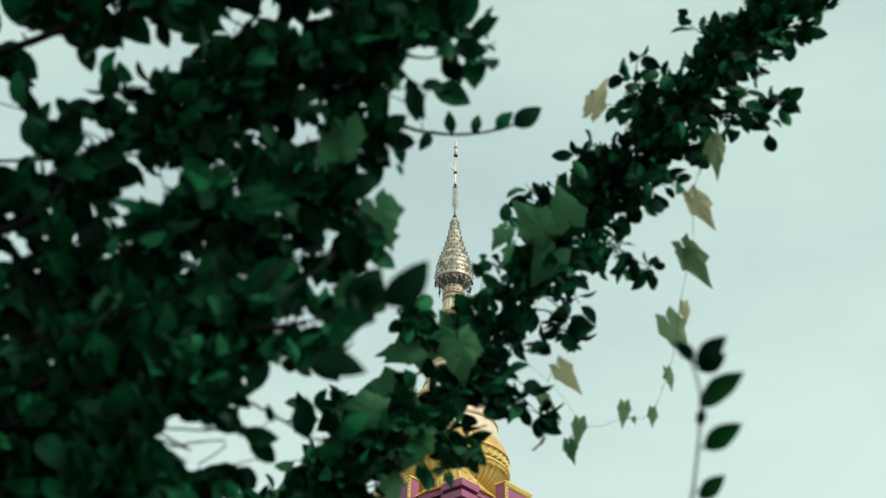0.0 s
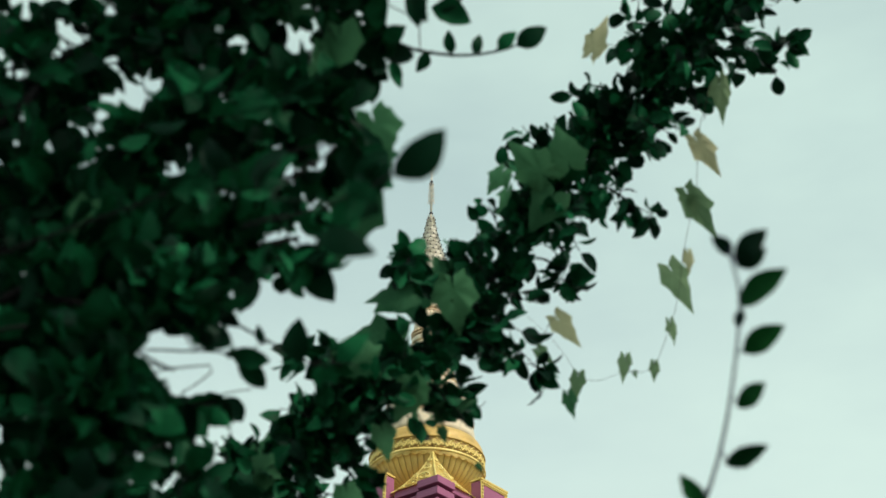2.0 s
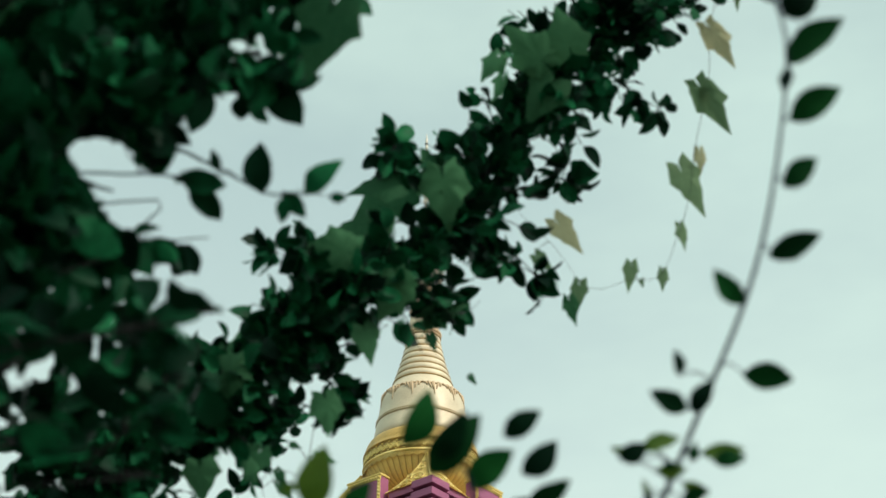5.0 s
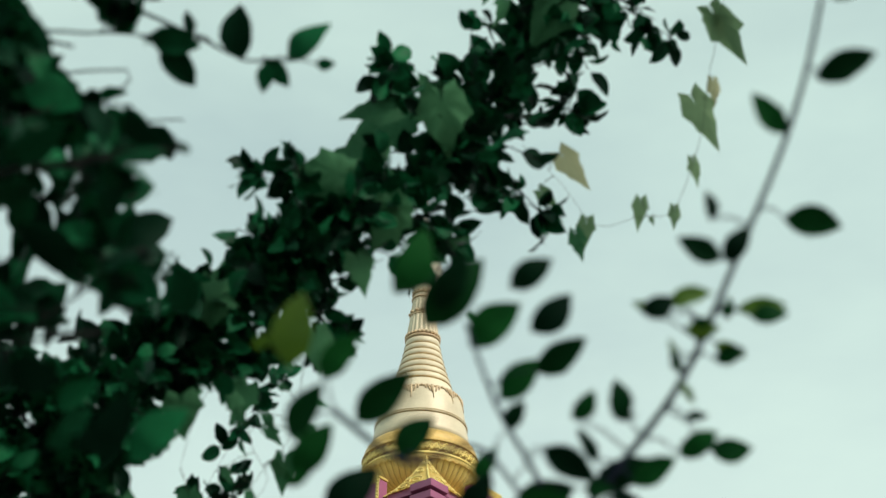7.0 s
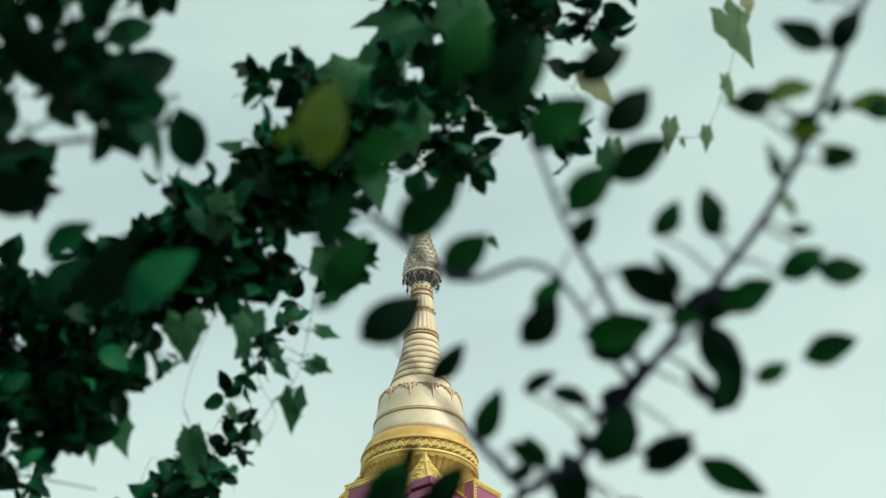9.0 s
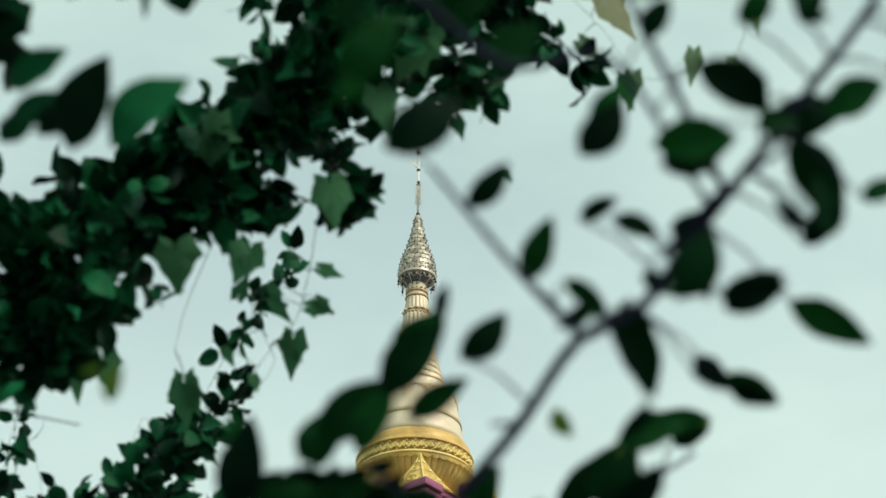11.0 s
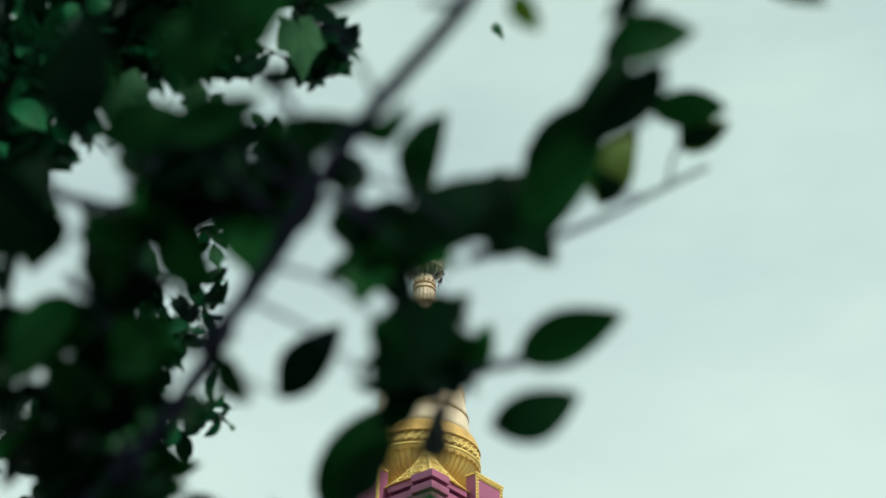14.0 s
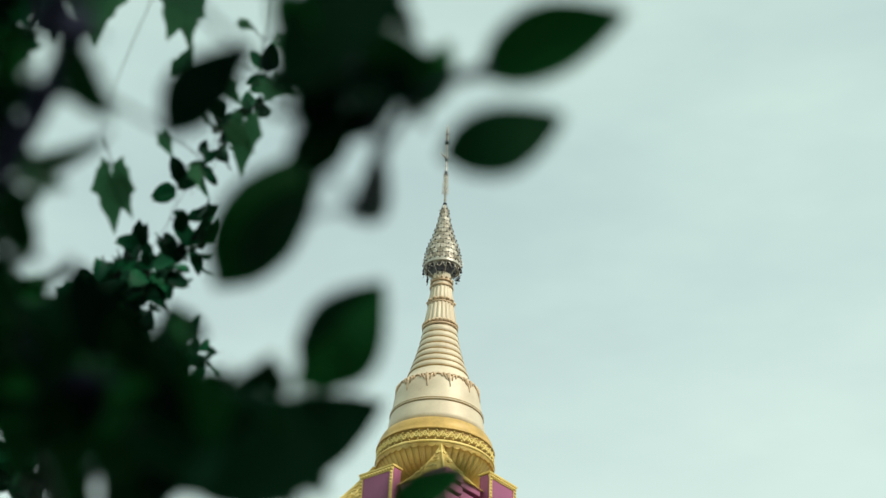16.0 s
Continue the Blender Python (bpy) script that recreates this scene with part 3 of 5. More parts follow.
# ---- leaves ----
def ovate(length_rows=7, width=0.5, fold=0.12, curl=0.15, point=1.0, seed=0):
    """A pointed oval leaf one unit long, from its base at the origin along +y, facing +z; as vertices and faces."""
    rng = random.Random(seed)
    verts, faces = [], []
    lean = rng.uniform(-0.06, 0.06)
    for i in range(length_rows + 1):
        t = i / length_rows
        w = width * 0.5 * (math.sin(math.pi * t ** 0.9) ** (0.78 if length_rows > 5 else 0.6)) * (1 - 0.2 * point * t) if 0 < t < 1 else 0.012
        z = -curl * (t - 0.3) ** 2 + 0.02 * rng.uniform(-1, 1) * (0 < t < 1)
        x = lean * math.sin(math.pi * t)
        wav = 0.03 * rng.uniform(-1, 1)
        verts += [(x - w, t, z + fold * w * 2 + wav), (x, t, z), (x + w, t, z + fold * w * 2 - wav)]
    for i in range(length_rows):
        a = 3 * i
        faces += [(a, a + 1, a + 4, a + 3), (a + 1, a + 2, a + 5, a + 4)]
    return verts, faces


def lobed(lobes, seed=0):
    """An ivy-shaped leaf, one unit from stalk to tip; lobes: (angle, reach) pairs round the stalk."""
    rng = random.Random(seed)
    rim = []
    pts = [(math.radians(a), r) for a, r in lobes]
    for (a0, r0), (a1, r1) in zip(pts, pts[1:]):
        for k in range(3):
            t = k / 3
            notch = 1 - 0.16 * math.sin(math.pi * t)
            a, r = a0 + (a1 - a0) * t, (r0 + (r1 - r0) * t) * notch * rng.uniform(0.96, 1.04)
            rim.append((r * math.sin(a), 0.22 + r * math.cos(a)))
    rim.append((pts[-1][1] * math.sin(pts[-1][0]), 0.22 + pts[-1][1] * math.cos(pts[-1][0])))
    verts, faces = [(0, 0.22, 0.0)], []
    droop = rng.uniform(0.10, 0.30)
    for x, y in rim:
        verts.append((x * 0.5, 0.22 + (y - 0.22) * 0.5, 0.035 - 0.02 * rng.random()))
    for x, y in rim:
        verts.append((x, y, -droop * (x * x + (y - 0.2) ** 2) + 0.05 * rng.uniform(-1, 1)))
    n = len(rim)
    for i in range(n - 1):
        faces += [(0, 1 + i, 2 + i), (1 + i, 1 + n + i, 2 + n + i, 2 + i)]
    return verts, faces


OVATE = [ovate(7, 0.62, 0.16, 0.25, 1.0, 1), ovate(7, 0.66, 0.06, 0.40, 0.8, 2), ovate(7, 0.56, 0.22, 0.10, 1.2, 3), ovate(7, 0.64, -0.05, 0.5, 1.0, 4)]
SMALL = [ovate(5, 0.62, 0.2, 0.3, 0.3, 5), ovate(5, 0.68, 0.05, 0.5, 0.1, 6), ovate(5, 0.56, 0.25, 0.15, 0.5, 7)]
GOURD = [lobed([(-172, 0.20), (-140, 0.42), (-110, 0.40), (-72, 0.56), (-36, 0.47), (0, 0.78), (38, 0.46), (72, 0.54), (112, 0.38), (140, 0.42), (172, 0.20)], 1),
         lobed([(-172, 0.18), (-135, 0.46), (-80, 0.55), (-40, 0.46), (0, 0.80), (42, 0.45), (84, 0.52), (135, 0.44), (172, 0.18)], 2),
         lobed([(-170, 0.22), (-130, 0.40), (-100, 0.38), (-60, 0.57), (-30, 0.46), (4, 0.80), (36, 0.46), (64, 0.55), (105, 0.37), (135, 0.40), (170, 0.22)], 3)]


def shape_mesh(name, shape, mat):
    me = bpy.data.meshes.new(name)
    me.from_pydata(shape[0], [], shape[1])
    me.materials.append(mat)
    me.polygons.foreach_set("use_smooth", [True] * len(me.polygons))
    return me


LEAF_MESHES = {}


def leaf_mesh(kind, k, mat):
    key = (kind, k, mat.name)
    if key not in LEAF_MESHES:
        LEAF_MESHES[key] = shape_mesh("leaf", {"ovate": OVATE, "gourd": GOURD, "small": SMALL}[kind][k], mat)
    return LEAF_MESHES[key]


VIEW = Vector((0.0, -0.84, -0.54))     # the side of the plants that shows from the path


def leaf_pose(base, tip, rng, face=0.8, spin=0.6):
    """A leaf's pose from base to tip, its face turned by chance round the mid-rib."""
    base, tip = Vector(base), Vector(tip)
    y = tip - base
    length = y.length
    y.normalize()
    want = (VIEW * face + Vector((rng.uniform(-1, 1), rng.uniform(-1, 1), rng.uniform(-1, 1))) * spin).normalized()
    z = (want - y * want.dot(y)).normalized()
    x = y.cross(z)
    m = Matrix((x, y, z)).transposed().to_4x4()
    return Matrix.Translation(base) @ m, length


def leaves(parent, rows, kind, mat, seed, wide=1.0, face=1.0, spin=0.42, depth=0.12):
    """Single leaves, each from its base to its tip, as parts of their plant."""
    rng = random.Random(seed)
    shapes = {"ovate": OVATE, "gourd": GOURD}[kind]
    for row in rows:
        b, t = Vector(row[:3]), Vector(row[3:6])
        swing = (t - b).length * rng.uniform(-depth, depth)
        t = t + (t - b) * 0.08 - VIEW * swing
        b = b - (t - b) * 0.05
        m, length = leaf_pose(b, t, rng, face, spin)
        ob = part("leaf", leaf_mesh(kind, rng.randrange(len(shapes)), mat), mat, parent)
        w = wide * rng.uniform(0.9, 1.1)
        ob.matrix_world = m @ Matrix.Diagonal((length * w, length, length, 1))


class Batch:
    """Gathers many small leaves into one mesh."""

    def __init__(self, shapes):
        self.shapes = [(np.array(v, float), f) for v, f in shapes]
        self.v, self.f, self.n = [], [], 0

    def add(self, m, scale, k):
        v, f = self.shapes[k]
        m3 = np.array(m.to_3x3())
        self.v.append((v * scale) @ m3.T + np.array(m.translation))
        self.f += [tuple(i + self.n for i in q) for q in f]
        self.n += len(v)

    def mesh(self, name, mat):
        me = bpy.data.meshes.new(name)
        me.from_pydata(np.concatenate(self.v).tolist(), [], self.f)
        me.materials.append(mat)
        me.polygons.foreach_set("use_smooth", [True] * len(me.polygons))
        return me


def spray(batch, twigs, spine, twig_count, per_twig, size, seed, shapes=3, thin=0.0011, spread=1.0, droop=0.15, single=None, singles=0, gap=None):
    """Leafy side twigs along a limb. spine: rows of (x, y, z, reach)."""
    rng = random.Random(seed)
    pts = curve_points([p[:3] for p in spine], 0.02)
    reach = [p[3] for p in spine]
    for _ in range(twig_count):
        u = rng.random()
        k = u * (len(pts) - 1)
        i = min(int(k), len(pts) - 2)
        at = pts[i].lerp(pts[i + 1], k - i)
        s = u * (len(reach) - 1)
        j = min(int(s), len(reach) - 2)
        r = reach[j] + (reach[j + 1] - reach[j]) * (s - j)
        along = (pts[i + 1] - pts[i]).normalized()
        d = Vector((rng.gauss(0, 1), rng.gauss(0, 0.8), rng.gauss(0, 1)))
        d = (d - along * d.dot(along) * 0.5 + along * rng.uniform(-0.3, 0.9)).normalized()
        swell = 0.62 + 1.0 * abs(noise.noise(at * 9 + Vector((seed, 0, 0))))
        length = r * (0.25 + 1.1 * rng.random() ** 1.3) * spread * swell
        bend = Vector((rng.gauss(0, 0.25), rng.gauss(0, 0.25), rng.gauss(0, 0.25) - droop))
        path = [at + d * length * t + bend * length * t * t for t in (0, 0.33, 0.66, 1.0)]
        if not (gap and gap(path[2])):
            tube(twigs, path, thin * rng.uniform(1.0, 1.8), thin * 0.6, 4)
        n = max(2, int(per_twig * rng.uniform(0.6, 1.3)))
        for q in range(n):
            t = (q + rng.random()) / n
            w = t * 3
            a = min(int(w), 2)
            base = path[a].lerp(path[a + 1], w - a)
            run = (path[a + 1] - path[a]).normalized()
            side = run.cross(Vector((rng.gauss(0, 1), rng.gauss(0, 1), rng.gauss(0, 1)))).normalized()
            aim = (run * rng.uniform(0.3, 1.0) + side * rng.uniform(0.5, 1.1)).normalized()
            sz = size * rng.uniform(0.65, 1.25)
            if gap and any(gap(base + aim * sz * f) for f in (0.2, 0.55, 0.9)):
                continue
            m, _l = leaf_pose(base + aim * sz * 0.12, base + aim * sz, rng, 0.35, 1.0)
            k = rng.randrange(shapes)
            if single and singles > 0 and rng.random() < 0.5:
                singles -= 1
                single(m @ Matrix.Scale(sz, 4), k)
            else:
                batch.add(m, sz, k)


def stem(name, points, r0, r1, mat, parent, label="", step=0.015, sides=8, knots=0.15, seed=3):
    rng = random.Random(seed)
    pts = curve_points(points, step)
    bm = bmesh.new()
    tube(bm, pts, r0, r1, sides)
    for v in bm.verts:
        k = 1 + knots * noise.noise(v.co * 45)
        v.co += Vector((noise.noise(v.co * 30), noise.noise(v.co * 30 + Vector((7, 0, 0))), noise.noise(v.co * 30 + Vector((0, 9, 0))))) * min(r0, 0.004) * knots * 4
    return part(name, bm, mat, parent, label)


def petioles(plant, rows, line, thick, mat, limit=0.05):
    """Stalks that join leaf bases to the nearest place on a stem."""
    pts = curve_points(line, 0.01)
    for row in rows:
        b = Vector(row[:3])
        near = min(pts, key=lambda p: (p - b).length)
        if 0.003 < (near - b).length < limit:
            bm = bmesh.new()
            mid = near.lerp(b, 0.5) + Vector((0, 0, 0.004))
            tube(bm, [near, mid, b], thick, thick * 0.6, 5)
            under(part("leaf_stalk", bm, mat, None), plant)


def under(ob, parent):
    """Parents ob, which is built in world metres."""
    ob.parent = parent
    ob.matrix_parent_inverse = Matrix.Translation(-parent.location)
    return ob


# ---- courses of limbs, twigs and single leaves, in metres ----
HIGH_SPINE = [
    (0.685, 2.224, 3.584, 0.046), (0.566, 2.226, 3.489, 0.060), (0.452, 2.244, 3.369, 0.084), (0.358, 2.282, 3.256, 0.098),
    (0.261, 2.314, 3.151, 0.102), (0.173, 2.340, 3.038, 0.105), (0.087, 2.355, 2.923, 0.113), (0.060, 2.330, 2.832, 0.098),
    (-0.035, 2.307, 2.721, 0.083), (-0.130, 2.276, 2.622, 0.075), (-0.222, 2.281, 2.541, 0.071),
    (-0.311, 2.289, 2.473, 0.067), (-0.399, 2.286, 2.386, 0.078), (-0.495, 2.288, 2.292, 0.089),
    (-0.621, 2.294, 2.190, 0.092),
]
LIMB_TOP = [
    (-0.572, 1.464, 2.459, 0.066), (-0.386, 1.447, 2.576, 0.065), (-0.246, 1.441, 2.677, 0.070),
    (-0.109, 1.476, 2.716, 0.078), (-0.013, 1.485, 2.794, 0.043),
]
LIMB_SECOND = [
    (-0.554, 1.482, 2.339, 0.064), (-0.367, 1.450, 2.425, 0.062), (-0.256, 1.450, 2.498, 0.063),
    (-0.163, 1.472, 2.538, 0.052), (-0.092, 1.530, 2.541, 0.032),
]
LIMB_THIRD = [
    (-0.527, 1.455, 2.234, 0.061), (-0.385, 1.444, 2.306, 0.062), (-0.269, 1.461, 2.371, 0.052),
    (-0.207, 1.487, 2.368, 0.035), (-0.158, 1.515, 2.398, 0.024),
]
LIMB_LOW = [
    (-0.397, 1.408, 1.993, 0.054), (-0.323, 1.412, 2.080, 0.056), (-0.299, 1.386, 2.156, 0.048),
    (-0.271, 1.407, 2.234, 0.041), (-0.224, 1.406, 2.273, 0.028),
]
LIMB_CROWN = [
    (-0.576, 1.440, 2.679, 0.038), (-0.365, 1.428, 2.790, 0.065), (-0.204, 1.435, 2.816, 0.072),
    (-0.007, 1.438, 2.866, 0.053),
]
LIMB_SPRIG = [
    (-0.277, 1.325, 1.994, 0.021), (-0.227, 1.336, 2.014, 0.023), (-0.187, 1.348, 2.032, 0.019),
    (-0.146, 1.344, 2.038, 0.011),
]
LIMB_BASE = [
    (-0.296, 1.408, 1.939, 0.022), (-0.240, 1.426, 1.966, 0.020), (-0.201, 1.433, 2.011, 0.019),
    (-0.182, 1.442, 2.034, 0.012),
]
LIMB_VEIL = [
    (-0.358, 1.587, 2.269, 0.034), (-0.275, 1.637, 2.284, 0.032), (-0.211, 1.676, 2.315, 0.024),
]
LIMB_MID_A = [
    (-0.422, 1.519, 2.613, 0.051), (-0.310, 1.523, 2.643, 0.055), (-0.214, 1.546, 2.645, 0.053),
    (-0.137, 1.551, 2.674, 0.043), (-0.078, 1.577, 2.670, 0.027),
]
LIMB_MID_B = [
    (-0.569, 1.536, 2.440, 0.055), (-0.406, 1.565, 2.431, 0.050), (-0.287, 1.562, 2.491, 0.047),
    (-0.182, 1.580, 2.519, 0.039), (-0.120, 1.589, 2.541, 0.026),
]
LIMB_FLOOR = [
    (-0.488, 1.401, 2.189, 0.064), (-0.394, 1.436, 2.227, 0.063), (-0.321, 1.492, 2.231, 0.051),
    (-0.272, 1.562, 2.215, 0.041),
]
LIMB_NEAR = [
    (-0.238, 1.317, 2.318, 0.029), (-0.152, 1.215, 2.237, 0.027), (-0.096, 1.169, 2.198, 0.021),
    (-0.073, 1.114, 2.172, 0.010),
]
LIMB_TAIL = [
    (-0.436, 2.323, 2.421, 0.038), (-0.350, 2.361, 2.454, 0.040), (-0.277, 2.349, 2.473, 0.032),
    (-0.214, 2.378, 2.521, 0.022),
]
LIMB_INNER = [
    (-0.349, 1.415, 2.260, 0.032), (-0.251, 1.469, 2.323, 0.034), (-0.169, 1.525, 2.365, 0.031),
    (-0.121, 1.542, 2.430, 0.024),
]
LIMB_TAIL_LOW = [
    (-0.491, 2.259, 2.428, 0.052), (-0.459, 2.287, 2.349, 0.061), (-0.368, 2.303, 2.323, 0.048),
    (-0.446, 2.314, 2.270, 0.057), (-0.529, 2.303, 2.250, 0.057),
]
LIMB_FOOT = [
    (-0.442, 1.564, 2.029, 0.051), (-0.359, 1.638, 2.099, 0.045), (-0.308, 1.715, 2.164, 0.027),
]
TIP_TWIG = [
    (-0.120, 1.659, 2.802), (-0.063, 1.688, 2.793), (-0.005, 1.717, 2.804), (0.047, 1.722, 2.815), (0.080, 1.716, 2.824),
]
TIP_LEAVES = [
    (0.076, 1.709, 2.816, 0.106, 1.697, 2.835), (0.054, 1.713, 2.810, 0.072, 1.701, 2.829),
    (-0.005, 1.715, 2.806, -0.009, 1.701, 2.828), (0.024, 1.715, 2.806, 0.031, 1.703, 2.825),
    (-0.028, 1.685, 2.852, 0.016, 1.693, 2.840), (-0.020, 1.687, 2.849, 0.005, 1.677, 2.865),
    (-0.034, 1.716, 2.806, -0.045, 1.728, 2.787), (-0.078, 1.722, 2.796, -0.069, 1.738, 2.772),
    (-0.046, 1.694, 2.840, -0.061, 1.686, 2.852), (-0.040, 1.631, 2.935, 0.015, 1.623, 2.948),
    (-0.029, 1.629, 2.939, -0.007, 1.639, 2.923),
]
CURL_LEAVES = [
    (-0.051, 1.033, 2.130, -0.019, 1.019, 2.153), (-0.102, 1.056, 2.095, -0.065, 1.060, 2.089),
    (-0.084, 1.038, 2.123, -0.062, 1.042, 2.117), (-0.068, 1.536, 2.623, -0.061, 1.543, 2.613),
]
CURL_TWIG = [
    (-0.177, 1.252, 2.235), (-0.112, 1.162, 2.190), (-0.076, 1.088, 2.156), (-0.051, 1.033, 2.130),
]
SPRIG_TWIG = [
    (-0.325, 1.571, 2.385), (-0.236, 1.575, 2.343), (-0.184, 1.571, 2.312), (-0.151, 1.564, 2.287), (-0.128, 1.549, 2.273),
]
SPRIG_LEAVES = [
    (-0.116, 1.555, 2.281, -0.091, 1.540, 2.305), (-0.133, 1.556, 2.281, -0.118, 1.566, 2.265),
    (-0.095, 1.557, 2.279, -0.082, 1.557, 2.279), (-0.152, 1.555, 2.282, -0.155, 1.534, 2.315),
    (-0.129, 1.557, 2.279, -0.135, 1.568, 2.261), (-0.189, 1.546, 2.296, -0.193, 1.537, 2.310),
    (-0.205, 1.553, 2.285, -0.197, 1.557, 2.278),
]
NEAR_STEM = [
    (0.195, 1.183, 2.176), (0.204, 1.207, 2.139), (0.199, 1.272, 2.075), (0.187, 1.322, 2.034), (0.159, 1.372, 1.976),
    (0.129, 1.408, 1.920), (0.063, 1.457, 1.846), (0.037, 1.476, 1.817), (0.014, 1.482, 1.807), (-0.009, 1.510, 1.783),
    (-0.025, 1.520, 1.766), (-0.046, 1.542, 1.750), (-0.064, 1.567, 1.731), (-0.084, 1.589, 1.715), (-0.080, 1.604, 1.730),
    (-0.098, 1.634, 1.719), (-0.118, 1.664, 1.711), (-0.153, 1.719, 1.700),
]
TWIG_LEAVES_A = [
    (0.208, 1.215, 2.145, 0.238, 1.200, 2.167), (0.210, 1.234, 2.116, 0.238, 1.223, 2.131),
    (0.198, 1.280, 2.045, 0.227, 1.273, 2.055), (0.180, 1.296, 2.020, 0.165, 1.285, 2.036),
    (0.208, 1.217, 2.142, 0.205, 1.224, 2.131), (0.199, 1.194, 2.177, 0.185, 1.187, 2.188),
    (0.203, 1.196, 2.173, 0.225, 1.184, 2.192), (0.204, 1.198, 2.170, 0.226, 1.192, 2.180),
    (0.206, 1.256, 2.081, 0.226, 1.247, 2.095), (0.189, 1.346, 1.998, 0.219, 1.348, 1.995),
    (0.147, 1.346, 1.997, 0.146, 1.338, 2.010), (0.152, 1.358, 1.979, 0.131, 1.352, 1.988),
    (0.156, 1.359, 1.978, 0.168, 1.349, 1.993), (0.156, 1.376, 1.951, 0.158, 1.370, 1.961),
]
TWIG_LEAVES_B = [
    (0.135, 1.379, 1.947, 0.153, 1.380, 1.946), (0.151, 1.384, 1.939, 0.167, 1.388, 1.933),
    (0.125, 1.375, 1.953, 0.106, 1.373, 1.956), (0.125, 1.372, 1.957, 0.147, 1.368, 1.964),
    (0.163, 1.374, 1.955, 0.188, 1.372, 1.958), (0.129, 1.389, 1.932, 0.125, 1.383, 1.941),
    (0.132, 1.396, 1.921, 0.139, 1.402, 1.912),
]
TWIG_LEAVES = TWIG_LEAVES_A + TWIG_LEAVES_B
LIT_LEAVES = [
    (-0.081, 1.357, 1.907, -0.075, 1.338, 1.936), (-0.100, 1.353, 1.914, -0.091, 1.350, 1.919),
    (0.085, 1.691, 1.871, 0.104, 1.686, 1.878), (-0.178, 1.482, 1.788, -0.171, 1.480, 1.791),
    (-0.168, 1.487, 1.780, -0.164, 1.480, 1.791),
]
MIDDLE_LEAVES_A = [
    (0.016, 1.377, 1.932, 0.040, 1.365, 1.950), (0.049, 1.372, 1.939, 0.069, 1.362, 1.955),
    (0.037, 1.360, 1.959, 0.058, 1.352, 1.971), (0.033, 1.393, 1.908, 0.052, 1.382, 1.925),
    (0.052, 1.384, 1.920, 0.077, 1.376, 1.934), (0.037, 1.402, 1.894, 0.044, 1.394, 1.906),
    (-0.045, 1.400, 1.897, -0.019, 1.386, 1.917), (-0.023, 1.410, 1.880, -0.006, 1.399, 1.897),
    (-0.062, 1.425, 1.857, -0.037, 1.415, 1.874), (0.012, 1.426, 1.856, 0.026, 1.416, 1.872),
    (0.043, 1.428, 1.853, 0.065, 1.424, 1.860), (0.057, 1.408, 1.885, 0.083, 1.416, 1.871),
    (0.072, 1.398, 1.899, 0.083, 1.391, 1.911), (0.097, 1.398, 1.899, 0.096, 1.387, 1.916),
]
MIDDLE_LEAVES_B = [
    (0.096, 1.398, 1.900, 0.106, 1.397, 1.901), (0.105, 1.417, 1.870, 0.128, 1.410, 1.880),
    (0.131, 1.408, 1.883, 0.151, 1.403, 1.892), (0.109, 1.442, 1.832, 0.103, 1.430, 1.850),
    (0.142, 1.429, 1.852, 0.165, 1.425, 1.859), (0.148, 1.407, 1.886, 0.170, 1.406, 1.887),
    (0.149, 1.380, 1.927, 0.165, 1.377, 1.931), (0.130, 1.384, 1.921, 0.126, 1.378, 1.931),
    (0.079, 1.419, 1.866, 0.094, 1.419, 1.867), (0.120, 1.435, 1.843, 0.133, 1.430, 1.850),
    (0.109, 1.366, 1.948, 0.126, 1.362, 1.955), (0.169, 1.367, 1.947, 0.188, 1.365, 1.950),
    (0.136, 1.369, 1.944, 0.146, 1.368, 1.945), (0.133, 1.397, 1.901, 0.145, 1.397, 1.901),
]
MIDDLE_LEAVES_C = [
    (-0.077, 1.389, 1.858, -0.059, 1.376, 1.878), (-0.079, 1.378, 1.875, -0.065, 1.364, 1.897),
    (-0.063, 1.361, 1.901, -0.047, 1.349, 1.919), (-0.009, 1.345, 1.926, 0.020, 1.328, 1.952),
    (-0.003, 1.340, 1.933, 0.011, 1.326, 1.955), (-0.025, 1.336, 1.940, -0.009, 1.319, 1.966),
    (-0.081, 1.392, 1.853, -0.069, 1.388, 1.859),
]
MIDDLE_LEAVES = MIDDLE_LEAVES_A + MIDDLE_LEAVES_B + MIDDLE_LEAVES_C
NEAR_LEAVES_A = [
    (-0.006, 1.478, 1.832, 0.003, 1.465, 1.851), (0.010, 1.478, 1.831, 0.023, 1.484, 1.822),
    (0.046, 1.448, 1.877, 0.075, 1.447, 1.880), (0.072, 1.481, 1.827, 0.096, 1.476, 1.834),
    (0.100, 1.482, 1.825, 0.129, 1.490, 1.812), (0.029, 1.485, 1.821, 0.045, 1.502, 1.795),
    (0.057, 1.468, 1.847, 0.068, 1.481, 1.827), (0.060, 1.497, 1.802, 0.077, 1.501, 1.796),
    (0.075, 1.500, 1.797, 0.094, 1.504, 1.791), (0.068, 1.651, 1.859, 0.096, 1.651, 1.858),
    (0.019, 1.443, 1.885, 0.030, 1.435, 1.898), (-0.030, 1.462, 1.856, -0.015, 1.453, 1.870),
    (0.088, 1.438, 1.893, 0.078, 1.428, 1.908),
]
